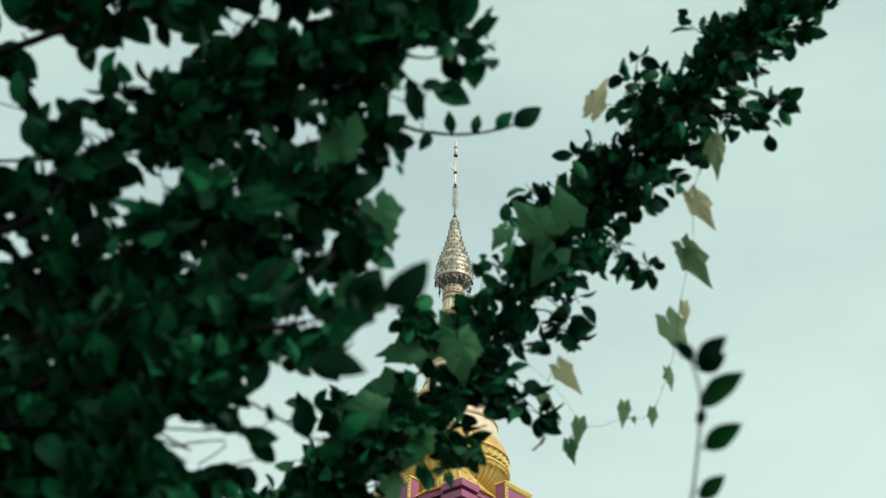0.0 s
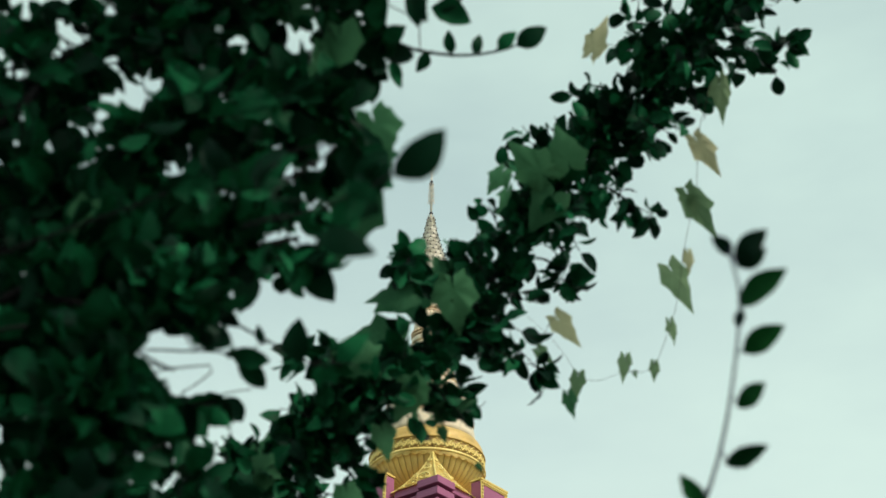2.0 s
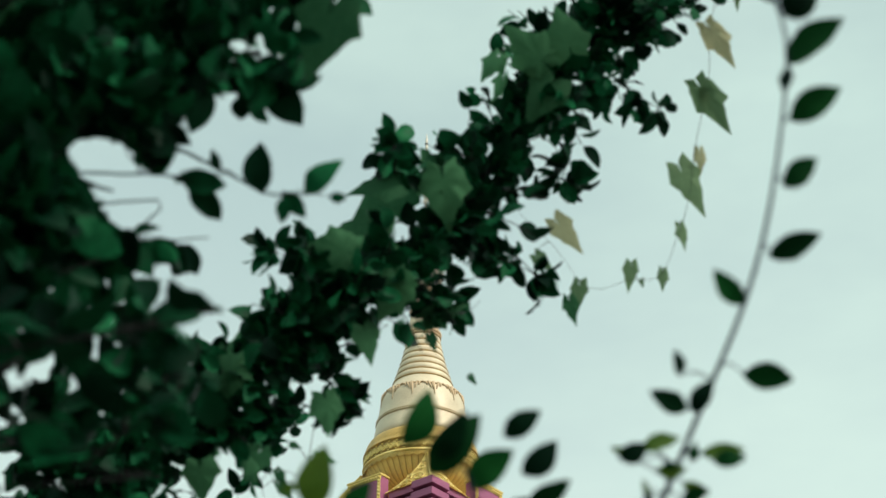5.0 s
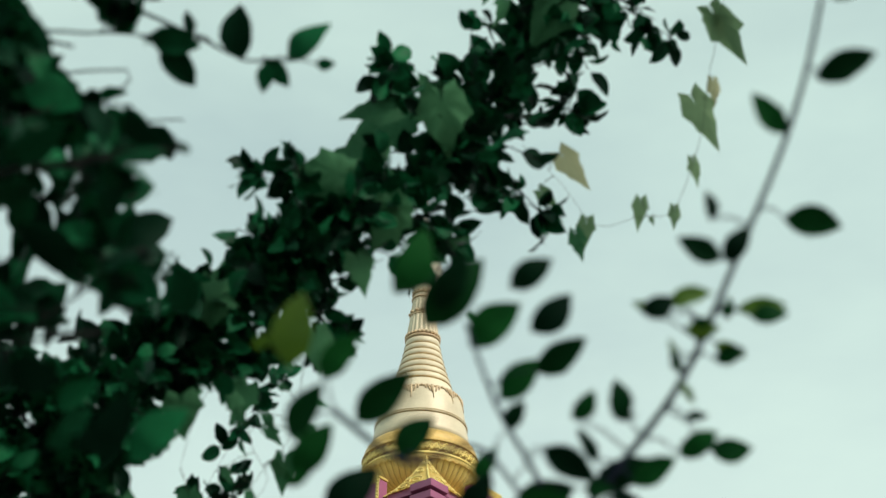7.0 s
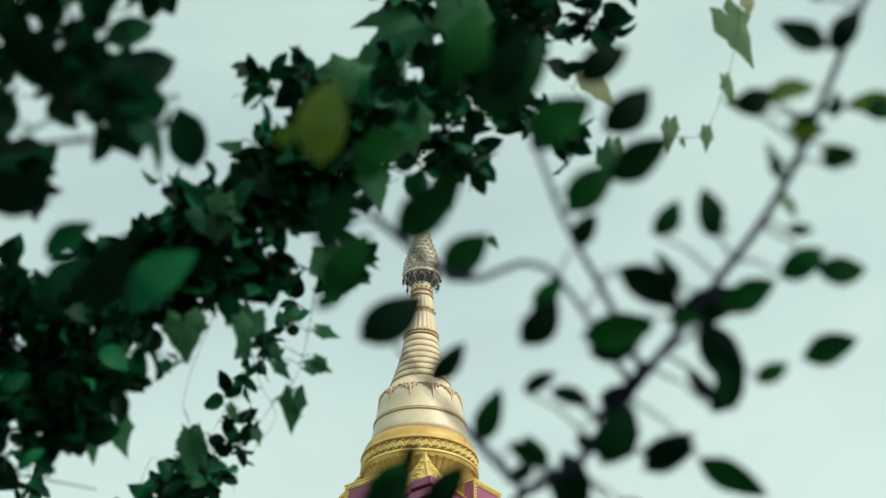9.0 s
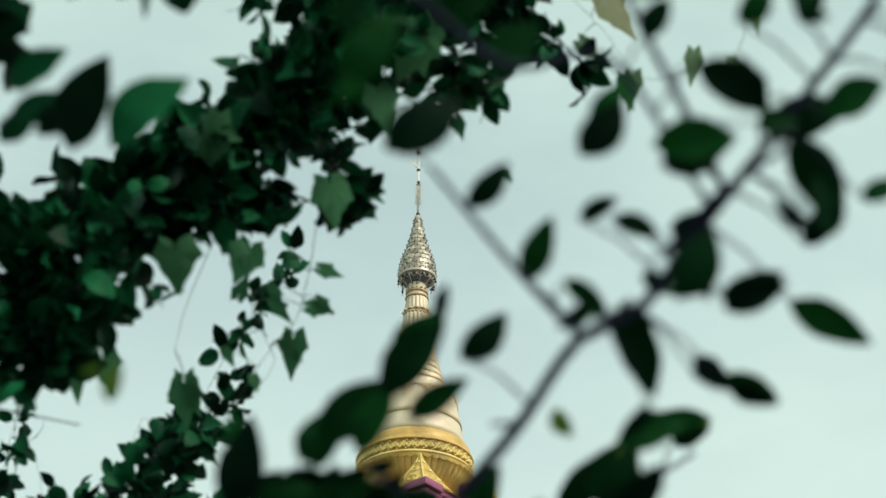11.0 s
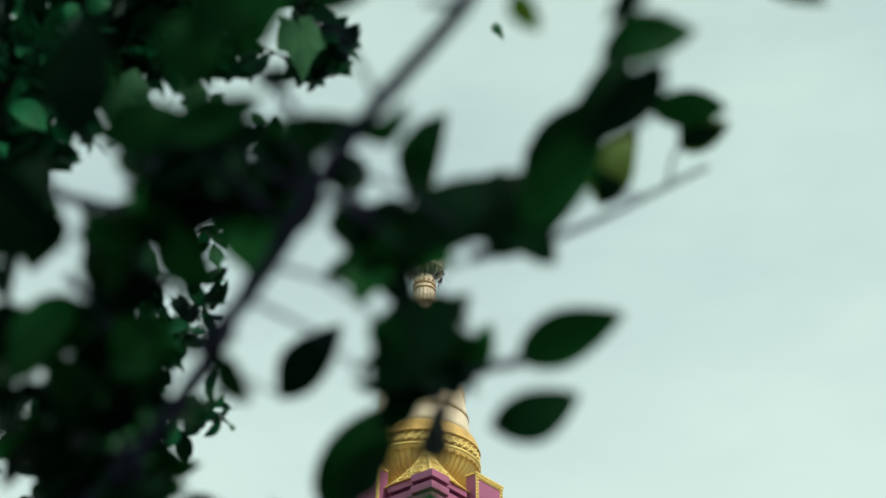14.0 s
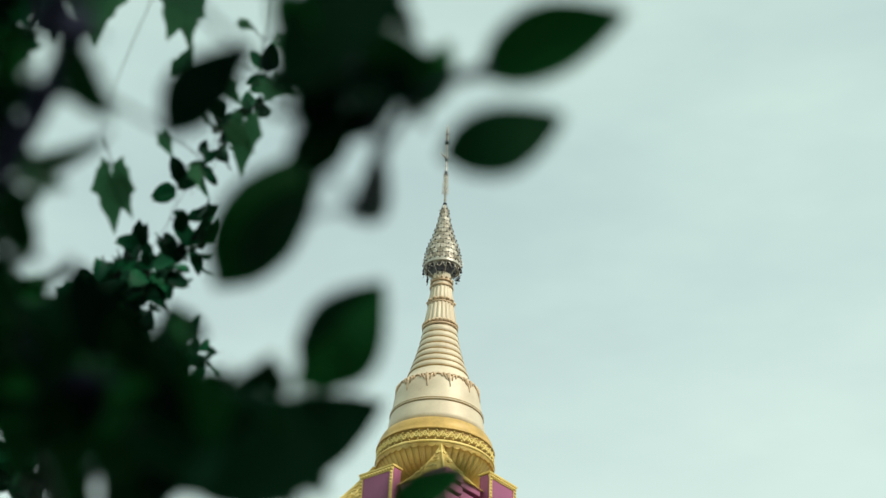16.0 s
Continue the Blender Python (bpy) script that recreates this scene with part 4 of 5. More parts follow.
NEAR_LEAVES_B = [
    (0.100, 1.446, 1.880, 0.118, 1.464, 1.853), (0.089, 1.444, 1.883, 0.122, 1.439, 1.891),
    (0.048, 1.518, 1.769, 0.028, 1.530, 1.751), (-0.122, 1.547, 1.762, -0.117, 1.528, 1.792),
    (-0.096, 1.536, 1.779, -0.087, 1.525, 1.796), (-0.062, 1.520, 1.803, -0.040, 1.505, 1.827),
    (-0.088, 1.531, 1.786, -0.062, 1.518, 1.806), (-0.073, 1.533, 1.783, -0.060, 1.519, 1.804),
    (-0.052, 1.526, 1.795, -0.030, 1.518, 1.807), (-0.031, 1.512, 1.815, -0.014, 1.503, 1.830),
    (-0.040, 1.504, 1.829, -0.038, 1.496, 1.840), (-0.085, 1.548, 1.761, -0.070, 1.540, 1.772),
    (-0.095, 1.547, 1.762, -0.070, 1.542, 1.770),
]
NEAR_LEAVES_C = [
    (-0.115, 1.547, 1.762, -0.090, 1.543, 1.768), (-0.069, 1.537, 1.777, -0.057, 1.536, 1.779),
    (-0.057, 1.549, 1.759, -0.040, 1.543, 1.767), (-0.153, 1.551, 1.756, -0.129, 1.565, 1.734),
    (-0.146, 1.567, 1.731, -0.132, 1.551, 1.755), (-0.025, 1.564, 1.736, 0.003, 1.551, 1.755),
    (-0.005, 1.562, 1.739, 0.023, 1.550, 1.757), (0.011, 1.559, 1.743, 0.034, 1.545, 1.764),
    (0.027, 1.547, 1.762, 0.040, 1.532, 1.785), (0.051, 1.467, 1.849, 0.066, 1.463, 1.855),
    (0.053, 1.469, 1.845, 0.070, 1.476, 1.835), (0.054, 1.480, 1.828, 0.068, 1.472, 1.840),
]
NEAR_LEAVES_D = [
    (0.040, 1.477, 1.833, 0.053, 1.480, 1.828), (0.105, 1.469, 1.845, 0.119, 1.461, 1.857),
    (0.105, 1.466, 1.850, 0.095, 1.459, 1.860), (0.028, 1.464, 1.852, 0.046, 1.467, 1.847),
    (0.015, 1.465, 1.852, 0.029, 1.460, 1.859), (0.019, 1.483, 1.823, 0.007, 1.488, 1.816),
    (0.043, 1.505, 1.790, 0.033, 1.511, 1.780), (-0.060, 1.528, 1.828, -0.041, 1.519, 1.841),
    (-0.093, 1.555, 1.786, -0.084, 1.542, 1.807), (-0.116, 1.556, 1.785, -0.128, 1.544, 1.803),
    (0.029, 1.520, 1.840, 0.019, 1.512, 1.852), (0.037, 1.517, 1.845, 0.050, 1.528, 1.828),
    (0.066, 1.520, 1.821, 0.081, 1.526, 1.813),
]
NEAR_LEAVES_E = [
    (0.079, 1.524, 1.815, 0.101, 1.530, 1.806), (0.035, 1.540, 1.791, 0.062, 1.535, 1.799),
    (-0.061, 1.555, 1.767, -0.047, 1.551, 1.774), (-0.032, 1.595, 1.706, -0.006, 1.581, 1.729),
    (-0.050, 1.563, 1.755, -0.065, 1.572, 1.742), (-0.033, 1.584, 1.724, -0.027, 1.592, 1.711),
    (0.015, 1.600, 1.790, 0.040, 1.587, 1.810), (0.003, 1.615, 1.768, 0.030, 1.605, 1.782),
    (-0.007, 1.613, 1.771, 0.007, 1.600, 1.790), (-0.034, 1.631, 1.742, -0.019, 1.623, 1.754),
    (-0.065, 1.641, 1.727, -0.048, 1.629, 1.746), (-0.050, 1.661, 1.696, -0.028, 1.644, 1.722),
    (-0.029, 1.668, 1.686, -0.010, 1.663, 1.694),
]
NEAR_LEAVES_F = [
    (-0.002, 1.637, 1.734, 0.004, 1.628, 1.747), (-0.091, 1.600, 1.790, -0.070, 1.592, 1.803),
    (-0.116, 1.616, 1.766, -0.132, 1.608, 1.778), (0.052, 1.702, 1.853, 0.066, 1.688, 1.875),
    (0.052, 1.687, 1.840, 0.060, 1.676, 1.858), (0.023, 1.599, 1.755, 0.006, 1.592, 1.766),
    (-0.015, 1.622, 1.720, -0.005, 1.616, 1.728), (-0.041, 1.641, 1.690, -0.031, 1.633, 1.703),
    (-0.017, 1.657, 1.666, -0.011, 1.645, 1.684), (-0.029, 1.658, 1.665, -0.018, 1.650, 1.677),
    (-0.072, 1.600, 1.754, -0.063, 1.593, 1.764),
]
NEAR_LEAVES_G = [
    (-0.107, 1.624, 1.717, -0.097, 1.620, 1.723), (-0.110, 1.642, 1.688, -0.100, 1.638, 1.695),
    (-0.043, 1.652, 1.692, -0.027, 1.640, 1.711), (-0.006, 1.682, 1.646, 0.013, 1.676, 1.655),
    (-0.028, 1.663, 1.674, -0.011, 1.652, 1.691), (-0.028, 1.620, 1.742, 0.000, 1.624, 1.735),
    (-0.019, 1.633, 1.721, -0.008, 1.626, 1.732), (-0.029, 1.638, 1.713, -0.021, 1.628, 1.728),
    (-0.017, 1.614, 1.750, -0.004, 1.619, 1.743),
]
NEAR_LEAVES_H = [
    (0.081, 1.674, 1.860, 0.100, 1.670, 1.866), (0.082, 1.674, 1.861, 0.087, 1.665, 1.874),
]
NEAR_LEAVES = NEAR_LEAVES_A + NEAR_LEAVES_B + NEAR_LEAVES_C + NEAR_LEAVES_D + NEAR_LEAVES_E + NEAR_LEAVES_F + NEAR_LEAVES_G + NEAR_LEAVES_H
YELLOW_NEAR = [
    (0.006, 1.515, 1.793, 0.013, 1.520, 1.784),
]
BUSH_UPPER = [
    (-0.147, 1.605, 1.783, 0.017), (-0.099, 1.609, 1.776, 0.016), (-0.060, 1.604, 1.784, 0.014),
    (-0.025, 1.609, 1.777, 0.013),
]
BUSH_INNER = [
    (-0.037, 1.613, 1.770, 0.013), (-0.022, 1.618, 1.745, 0.012), (-0.015, 1.620, 1.722, 0.008),
]
BUSH_LEFT = [
    (-0.143, 1.645, 1.775, 0.015), (-0.119, 1.660, 1.753, 0.013), (-0.123, 1.678, 1.725, 0.015),
    (-0.141, 1.691, 1.705, 0.017),
]
BUSH_DEEP = [
    (-0.088, 1.716, 1.667, 0.010), (-0.077, 1.707, 1.681, 0.008), (-0.062, 1.699, 1.693, 0.009),
    (-0.046, 1.710, 1.676, 0.007),
]
BUSH_FOOT = [
    (-0.131, 1.677, 1.672, 0.014), (-0.095, 1.675, 1.675, 0.013), (-0.056, 1.676, 1.673, 0.009),
]
SIDE_A = [
    (0.012, 1.370, 1.942), (0.030, 1.395, 1.904), (0.052, 1.424, 1.878), (0.070, 1.443, 1.848),
]
SIDE_B = [
    (-0.045, 1.446, 1.863), (-0.017, 1.464, 1.835), (0.003, 1.475, 1.817), (0.016, 1.482, 1.807),
]
SIDE_C = [
    (0.096, 1.449, 1.876), (0.070, 1.458, 1.861), (0.049, 1.472, 1.841),
]
SIDE_D = [
    (-0.016, 1.634, 1.702), (-0.004, 1.620, 1.723), (0.013, 1.608, 1.723),
]
SIDE_E = [
    (0.096, 1.695, 1.865), (0.068, 1.685, 1.842), (0.032, 1.652, 1.801), (-0.002, 1.616, 1.766),
]
SIDE_F = [
    (0.064, 1.446, 1.844), (0.021, 1.399, 1.880), (-0.018, 1.385, 1.864), (-0.057, 1.362, 1.882),
]
TWIGS_ONE = [
    (-0.481, 3.158, 2.329, 0.035), (-0.440, 3.140, 2.448, 0.047), (-0.416, 3.128, 2.558, 0.044),
    (-0.354, 3.067, 2.653, 0.033), (-0.291, 3.005, 2.747, 0.030), (-0.212, 2.964, 2.812, 0.033),
]
TWIGS_TWO = [
    (-0.500, 3.198, 2.451, 0.041), (-0.412, 3.139, 2.541, 0.049), (-0.356, 3.099, 2.604, 0.041),
    (-0.308, 3.072, 2.645, 0.021),
]
TWIGS_THREE = [
    (-0.675, 3.219, 2.419, 0.048), (-0.581, 3.171, 2.493, 0.040), (-0.518, 3.148, 2.527, 0.024),
]
TWIGS_FOUR = [
    (-0.690, 3.264, 2.533, 0.026), (-0.662, 3.199, 2.633, 0.026), (-0.655, 3.153, 2.705, 0.021),
]
TWIGS_SIX = [
    (-0.508, 3.156, 2.332, 0.041), (-0.478, 3.096, 2.425, 0.045), (-0.441, 3.050, 2.495, 0.045),
    (-0.395, 3.016, 2.548, 0.038), (-0.320, 3.010, 2.556, 0.024),
]
TWIGS_FIVE = [
    (-0.423, 3.088, 2.437, 0.035), (-0.346, 3.075, 2.456, 0.028), (-0.256, 3.062, 2.476, 0.021),
]
VINE_LINE = [
    (0.450, 2.300, 3.283), (0.412, 2.313, 3.153), (0.406, 2.358, 3.066), (0.387, 2.402, 2.979), (0.377, 2.435, 2.909),
    (0.360, 2.459, 2.855), (0.334, 2.492, 2.804), (0.287, 2.496, 2.798), (0.229, 2.503, 2.787), (0.176, 2.470, 2.838),
    (0.122, 2.427, 2.868),
]
VINE_LEAVES = [
    (0.438, 2.249, 3.214, 0.449, 2.289, 3.153), (0.386, 2.349, 3.060, 0.437, 2.390, 2.997),
    (0.398, 2.355, 3.052, 0.406, 2.376, 3.020), (0.361, 2.418, 2.955, 0.401, 2.457, 2.895),
    (0.365, 2.466, 2.880, 0.375, 2.487, 2.848), (0.293, 2.498, 2.831, 0.291, 2.522, 2.794),
    (0.217, 2.514, 2.806, 0.212, 2.540, 2.767), (0.149, 2.493, 2.839, 0.178, 2.507, 2.817),
    (0.341, 2.503, 2.824, 0.342, 2.521, 2.796), (0.308, 2.512, 2.810, 0.313, 2.519, 2.799),
]
VINE_YELLOW = [
    (0.399, 2.302, 3.133, 0.443, 2.336, 3.081), (0.392, 2.404, 2.975, 0.398, 2.425, 2.943),
    (0.177, 2.464, 2.884, 0.219, 2.490, 2.844), (0.229, 2.232, 3.240, 0.257, 2.198, 3.293),
]
GOURD_LEAVES_A = [
    (0.159, 2.263, 3.010, 0.093, 2.233, 3.056), (0.191, 2.252, 3.026, 0.167, 2.217, 3.080),
    (0.168, 2.273, 2.995, 0.127, 2.306, 2.943), (0.089, 2.253, 3.025, 0.061, 2.273, 2.993),
    (0.094, 2.268, 3.001, 0.080, 2.294, 2.962), (-0.002, 2.335, 2.899, 0.018, 2.393, 2.810),
    (-0.030, 2.350, 2.875, -0.113, 2.376, 2.835), (-0.063, 2.300, 2.732, -0.178, 2.315, 2.709),
    (-0.055, 2.239, 2.642, -0.046, 2.269, 2.596), (-0.125, 1.470, 2.633, -0.121, 1.503, 2.583),
    (-0.157, 1.458, 2.651, -0.201, 1.465, 2.640), (-0.235, 1.442, 2.401, -0.263, 1.456, 2.379),
    (-0.340, 1.406, 2.364, -0.351, 1.428, 2.330), (-0.096, 1.484, 2.429, -0.117, 1.518, 2.376),
]
GOURD_LEAVES_B = [
    (-0.126, 1.504, 2.580, -0.150, 1.475, 2.625), (-0.093, 1.542, 2.577, -0.072, 1.572, 2.531),
    (-0.051, 2.258, 2.796, -0.120, 2.263, 2.789), (-0.103, 2.225, 2.663, -0.182, 2.226, 2.662),
    (-0.047, 2.244, 2.635, -0.070, 2.274, 2.589), (0.006, 2.246, 2.815, 0.018, 2.291, 2.746),
    (-0.241, 2.238, 2.498, -0.300, 2.253, 2.475), (-0.289, 2.285, 2.388, -0.284, 2.312, 2.347),
    (-0.230, 2.285, 2.389, -0.217, 2.299, 2.367), (-0.094, 2.278, 2.583, -0.079, 2.304, 2.543),
    (-0.231, 2.313, 2.528, -0.322, 2.300, 2.549), (-0.146, 2.370, 2.532, -0.133, 2.399, 2.487),
    (-0.313, 2.404, 2.480, -0.309, 2.437, 2.430), (-0.088, 2.284, 2.665, -0.064, 2.300, 2.640),
]
GOURD_LEAVES_C = [
    (-0.064, 2.284, 2.665, -0.112, 2.298, 2.644), (-0.382, 2.335, 2.311, -0.389, 2.371, 2.255),
    (-0.360, 2.344, 2.297, -0.351, 2.368, 2.260), (-0.229, 2.410, 2.471, -0.246, 2.433, 2.435),
]
GOURD_LEAVES = GOURD_LEAVES_A + GOURD_LEAVES_B + GOURD_LEAVES_C
HANGING_LEAVES_A = [
    (-0.191, 2.574, 2.457, -0.194, 2.603, 2.412), (-0.167, 2.552, 2.491, -0.145, 2.561, 2.476),
    (-0.218, 2.552, 2.490, -0.195, 2.568, 2.467), (-0.313, 2.608, 2.404, -0.298, 2.628, 2.374),
    (-0.238, 2.600, 2.417, -0.230, 2.612, 2.399), (-0.271, 2.584, 2.441, -0.259, 2.596, 2.423),
    (-0.255, 2.517, 2.545, -0.244, 2.537, 2.514), (-0.257, 2.553, 2.490, -0.244, 2.537, 2.514),
    (-0.124, 2.457, 2.600, -0.092, 2.475, 2.573), (-0.118, 2.462, 2.593, -0.105, 2.479, 2.567),
    (-0.014, 2.411, 2.672, 0.045, 2.397, 2.693), (-0.007, 2.420, 2.657, 0.002, 2.434, 2.635),
    (-0.048, 2.411, 2.671, -0.043, 2.424, 2.652), (-0.020, 2.414, 2.666, 0.011, 2.411, 2.672),
]
HANGING_LEAVES_B = [
    (-0.205, 2.578, 2.450, -0.182, 2.592, 2.429), (-0.177, 2.557, 2.483, -0.145, 2.560, 2.478),
    (-0.219, 2.543, 2.504, -0.203, 2.556, 2.485), (-0.317, 2.602, 2.414, -0.313, 2.635, 2.363),
    (-0.200, 2.524, 2.534, -0.184, 2.527, 2.529), (-0.165, 2.532, 2.521, -0.135, 2.538, 2.513),
    (0.050, 2.469, 2.618, 0.061, 2.477, 2.607), (0.188, 2.408, 2.713, 0.198, 2.429, 2.680),
]
HANGING_LEAVES = HANGING_LEAVES_A + HANGING_LEAVES_B
HANG_LINE_A = [
    (-0.247, 2.433, 2.528), (-0.246, 2.511, 2.500), (-0.231, 2.572, 2.460), (-0.212, 2.592, 2.430), (-0.241, 2.616, 2.393),
]
HANG_LINE_B = [
    (-0.161, 2.437, 2.521), (-0.173, 2.518, 2.507), (-0.189, 2.566, 2.469), (-0.221, 2.587, 2.437), (-0.252, 2.616, 2.393),
    (-0.264, 2.644, 2.350),
]
HANG_LINE_C = [
    (-0.271, 2.484, 2.558), (-0.315, 2.557, 2.483), (-0.331, 2.603, 2.449),
]
KNOT_A = [
    (0.023, 2.369, 2.809, 0.030), (0.087, 2.436, 2.798, 0.035), (0.157, 2.493, 2.802, 0.022),
]
KNOT_B = [
    (-0.013, 2.370, 2.716, 0.022), (0.025, 2.417, 2.700, 0.021), (0.053, 2.443, 2.695, 0.014),
]
KNOT_C = [
    (-0.059, 2.251, 2.808, 0.022), (-0.060, 2.231, 2.838, 0.020), (-0.064, 2.217, 2.860, 0.013),
]
KNOT_D = [
    (-0.143, 2.256, 2.617, 0.017), (-0.165, 2.230, 2.657, 0.015), (-0.172, 2.206, 2.694, 0.010),
]
KNOT_E = [
    (0.478, 2.291, 3.296, 0.040), (0.527, 2.286, 3.305, 0.035), (0.572, 2.279, 3.315, 0.020),
]
KNOT_F = [
    (0.266, 2.350, 3.059, 0.035), (0.300, 2.363, 3.039, 0.029), (0.333, 2.373, 3.023, 0.017),
]
KNOT_G = [
    (0.174, 2.379, 2.978, 0.038), (0.194, 2.402, 2.942, 0.029), (0.175, 2.423, 2.910, 0.019),
]
KNOT_H = [
    (0.304, 2.242, 3.280, 0.034), (0.308, 2.216, 3.321, 0.024), (0.313, 2.197, 3.349, 0.015),
]
KNOT_I = [
    (0.565, 2.254, 3.446, 0.025), (0.625, 2.239, 3.468, 0.025), (0.685, 2.223, 3.494, 0.015),
]
KNOT_K = [
    (-0.130, 2.378, 2.649, 0.036), (-0.045, 2.404, 2.682, 0.028), (0.037, 2.425, 2.723, 0.019),
]
KNOT_L = [
    (-0.152, 2.399, 2.580, 0.024), (-0.128, 2.434, 2.562, 0.018), (-0.105, 2.456, 2.565, 0.012),
]
KNOT_N = [
    (-0.198, 2.385, 2.601, 0.032), (-0.129, 2.397, 2.620, 0.030), (-0.064, 2.406, 2.661, 0.021),
]
KNOT_O = [
    (-0.209, 2.417, 2.551, 0.026), (-0.169, 2.442, 2.550, 0.023), (-0.134, 2.447, 2.542, 0.013),
]
KNOT_M = [
    (-0.073, 2.368, 2.738, 0.041), (-0.160, 2.322, 2.698, 0.040), (-0.218, 2.224, 2.665, 0.026),
]
KNOT_J = [
    (0.065, 2.406, 2.844, 0.042), (0.113, 2.458, 2.820, 0.038), (0.162, 2.498, 2.794, 0.024),
]


ARM_LEAVES = [
    (0.004, 1.614, 1.703, 0.029, 1.608, 1.711),
    (-0.046, 1.539, 1.755, -0.061, 1.535, 1.761), (0.013, 1.615, 1.728, 0.043, 1.605, 1.738),
    (-0.051, 1.730, 1.685, -0.013, 1.723, 1.695), (-0.029, 1.720, 1.699, -0.013, 1.705, 1.722),
    (-0.072, 1.779, 1.702, -0.046, 1.772, 1.713), (0.071, 1.472, 1.816, 0.094, 1.467, 1.824),
    (0.008, 1.468, 1.825, 0.023, 1.473, 1.816), (0.049, 1.453, 1.809, 0.061, 1.439, 1.830),
    (0.040, 1.421, 1.857, 0.069, 1.419, 1.859),
]
BUSH_CORNER = [
    (-0.194, 1.688, 1.789, 0.020), (-0.166, 1.694, 1.778, 0.022), (-0.153, 1.706, 1.761, 0.022),
    (-0.140, 1.717, 1.743, 0.020), (-0.133, 1.728, 1.727, 0.016),
]
BUSH_LOW = [
    (-0.209, 1.905, 1.826, 0.022), (-0.176, 1.903, 1.829, 0.022), (-0.150, 1.908, 1.821, 0.020),
    (-0.137, 1.920, 1.802, 0.018),
]
ARM_YOUNG = [
    (0.050, 1.687, 1.841, 0.062, 1.673, 1.862),
]
UPPER_LEAVES = [
    (-0.188, 1.523, 1.931, -0.159, 1.506, 1.956), (-0.207, 1.524, 1.930, -0.193, 1.503, 1.962),
    (-0.240, 1.545, 1.954, -0.223, 1.534, 1.970), (-0.241, 1.534, 1.971, -0.218, 1.524, 1.985),
    (-0.223, 1.521, 1.935, -0.204, 1.513, 1.947), (-0.248, 1.547, 1.951, -0.231, 1.539, 1.963),
]
# added limbs above the view, placed only to block sun from the left boughs
SHADE_LIMB_A = [
    (-0.35, 1.05, 3.55, 0.20), (0.00, 0.85, 3.60, 0.22), (0.35, 0.75, 3.55, 0.22), (0.65, 0.70, 3.50, 0.14),
]
SHADE_LIMB_B = [
    (-0.25, 0.75, 3.25, 0.20), (0.05, 0.60, 3.25, 0.22), (0.35, 0.50, 3.20, 0.20), (0.60, 0.42, 3.15, 0.12),
]
LIMB_CORNER = [
    (-0.359, 1.513, 2.273, 0.040), (-0.306, 1.514, 2.270, 0.038), (-0.261, 1.515, 2.268, 0.032),
    (-0.224, 1.515, 2.268, 0.028), (-0.195, 1.520, 2.260, 0.018),
]
LIMB_EDGE_A = [
    (-0.328, 1.577, 2.107, 0.035), (-0.276, 1.572, 2.113, 0.034), (-0.237, 1.572, 2.112, 0.030),
    (-0.209, 1.571, 2.114, 0.022), (-0.187, 1.570, 2.114, 0.012),
]
LIMB_EDGE_B = [
    (-0.326, 1.574, 2.165, 0.035), (-0.280, 1.577, 2.161, 0.032), (-0.244, 1.575, 2.162, 0.026),
    (-0.219, 1.572, 2.165, 0.014),
]
GAPS_SHRUB_A = [
    (-0.142, 1.552, 1.792, 0.010), (-0.138, 1.561, 1.779, 0.008), (-0.171, 1.579, 1.753, 0.010), (-0.163, 1.586, 1.743, 0.008),
    (-0.110, 1.553, 1.791, 0.005), (-0.082, 1.577, 1.753, 0.007), (-0.095, 1.592, 1.731, 0.007), (-0.054, 1.571, 1.761, 0.006),
    (-0.061, 1.547, 1.797, 0.007), (-0.070, 1.594, 1.728, 0.010),
]
GAPS_SHRUB_B = [
    (-0.134, 1.630, 1.803, 0.008), (-0.147, 1.645, 1.780, 0.009), (-0.080, 1.644, 1.780, 0.006), (-0.064, 1.645, 1.779, 0.010),
    (-0.054, 1.639, 1.787, 0.007), (-0.072, 1.659, 1.757, 0.010), (-0.077, 1.663, 1.752, 0.009), (-0.053, 1.673, 1.736, 0.010),
    (-0.097, 1.677, 1.730, 0.008), (-0.083, 1.676, 1.732, 0.008), (-0.044, 1.660, 1.756, 0.006), (-0.107, 1.653, 1.767, 0.006),
    (-0.033, 1.628, 1.804, 0.007), (-0.045, 1.609, 1.832, 0.010), (-0.034, 1.600, 1.845, 0.010), (-0.057, 1.625, 1.809, 0.005),
]
GAPS_SHRUB_C = [
    (-0.054, 1.709, 1.811, 0.009), (-0.065, 1.734, 1.774, 0.012), (-0.064, 1.743, 1.761, 0.007), (-0.055, 1.759, 1.736, 0.014),
    (-0.025, 1.740, 1.765, 0.008), (-0.100, 1.704, 1.819, 0.006), (-0.094, 1.698, 1.829, 0.005), (-0.071, 1.696, 1.832, 0.006),
    (-0.138, 1.740, 1.766, 0.006), (-0.027, 1.686, 1.846, 0.005), (-0.120, 1.727, 1.786, 0.005), (-0.129, 1.710, 1.811, 0.005),
]
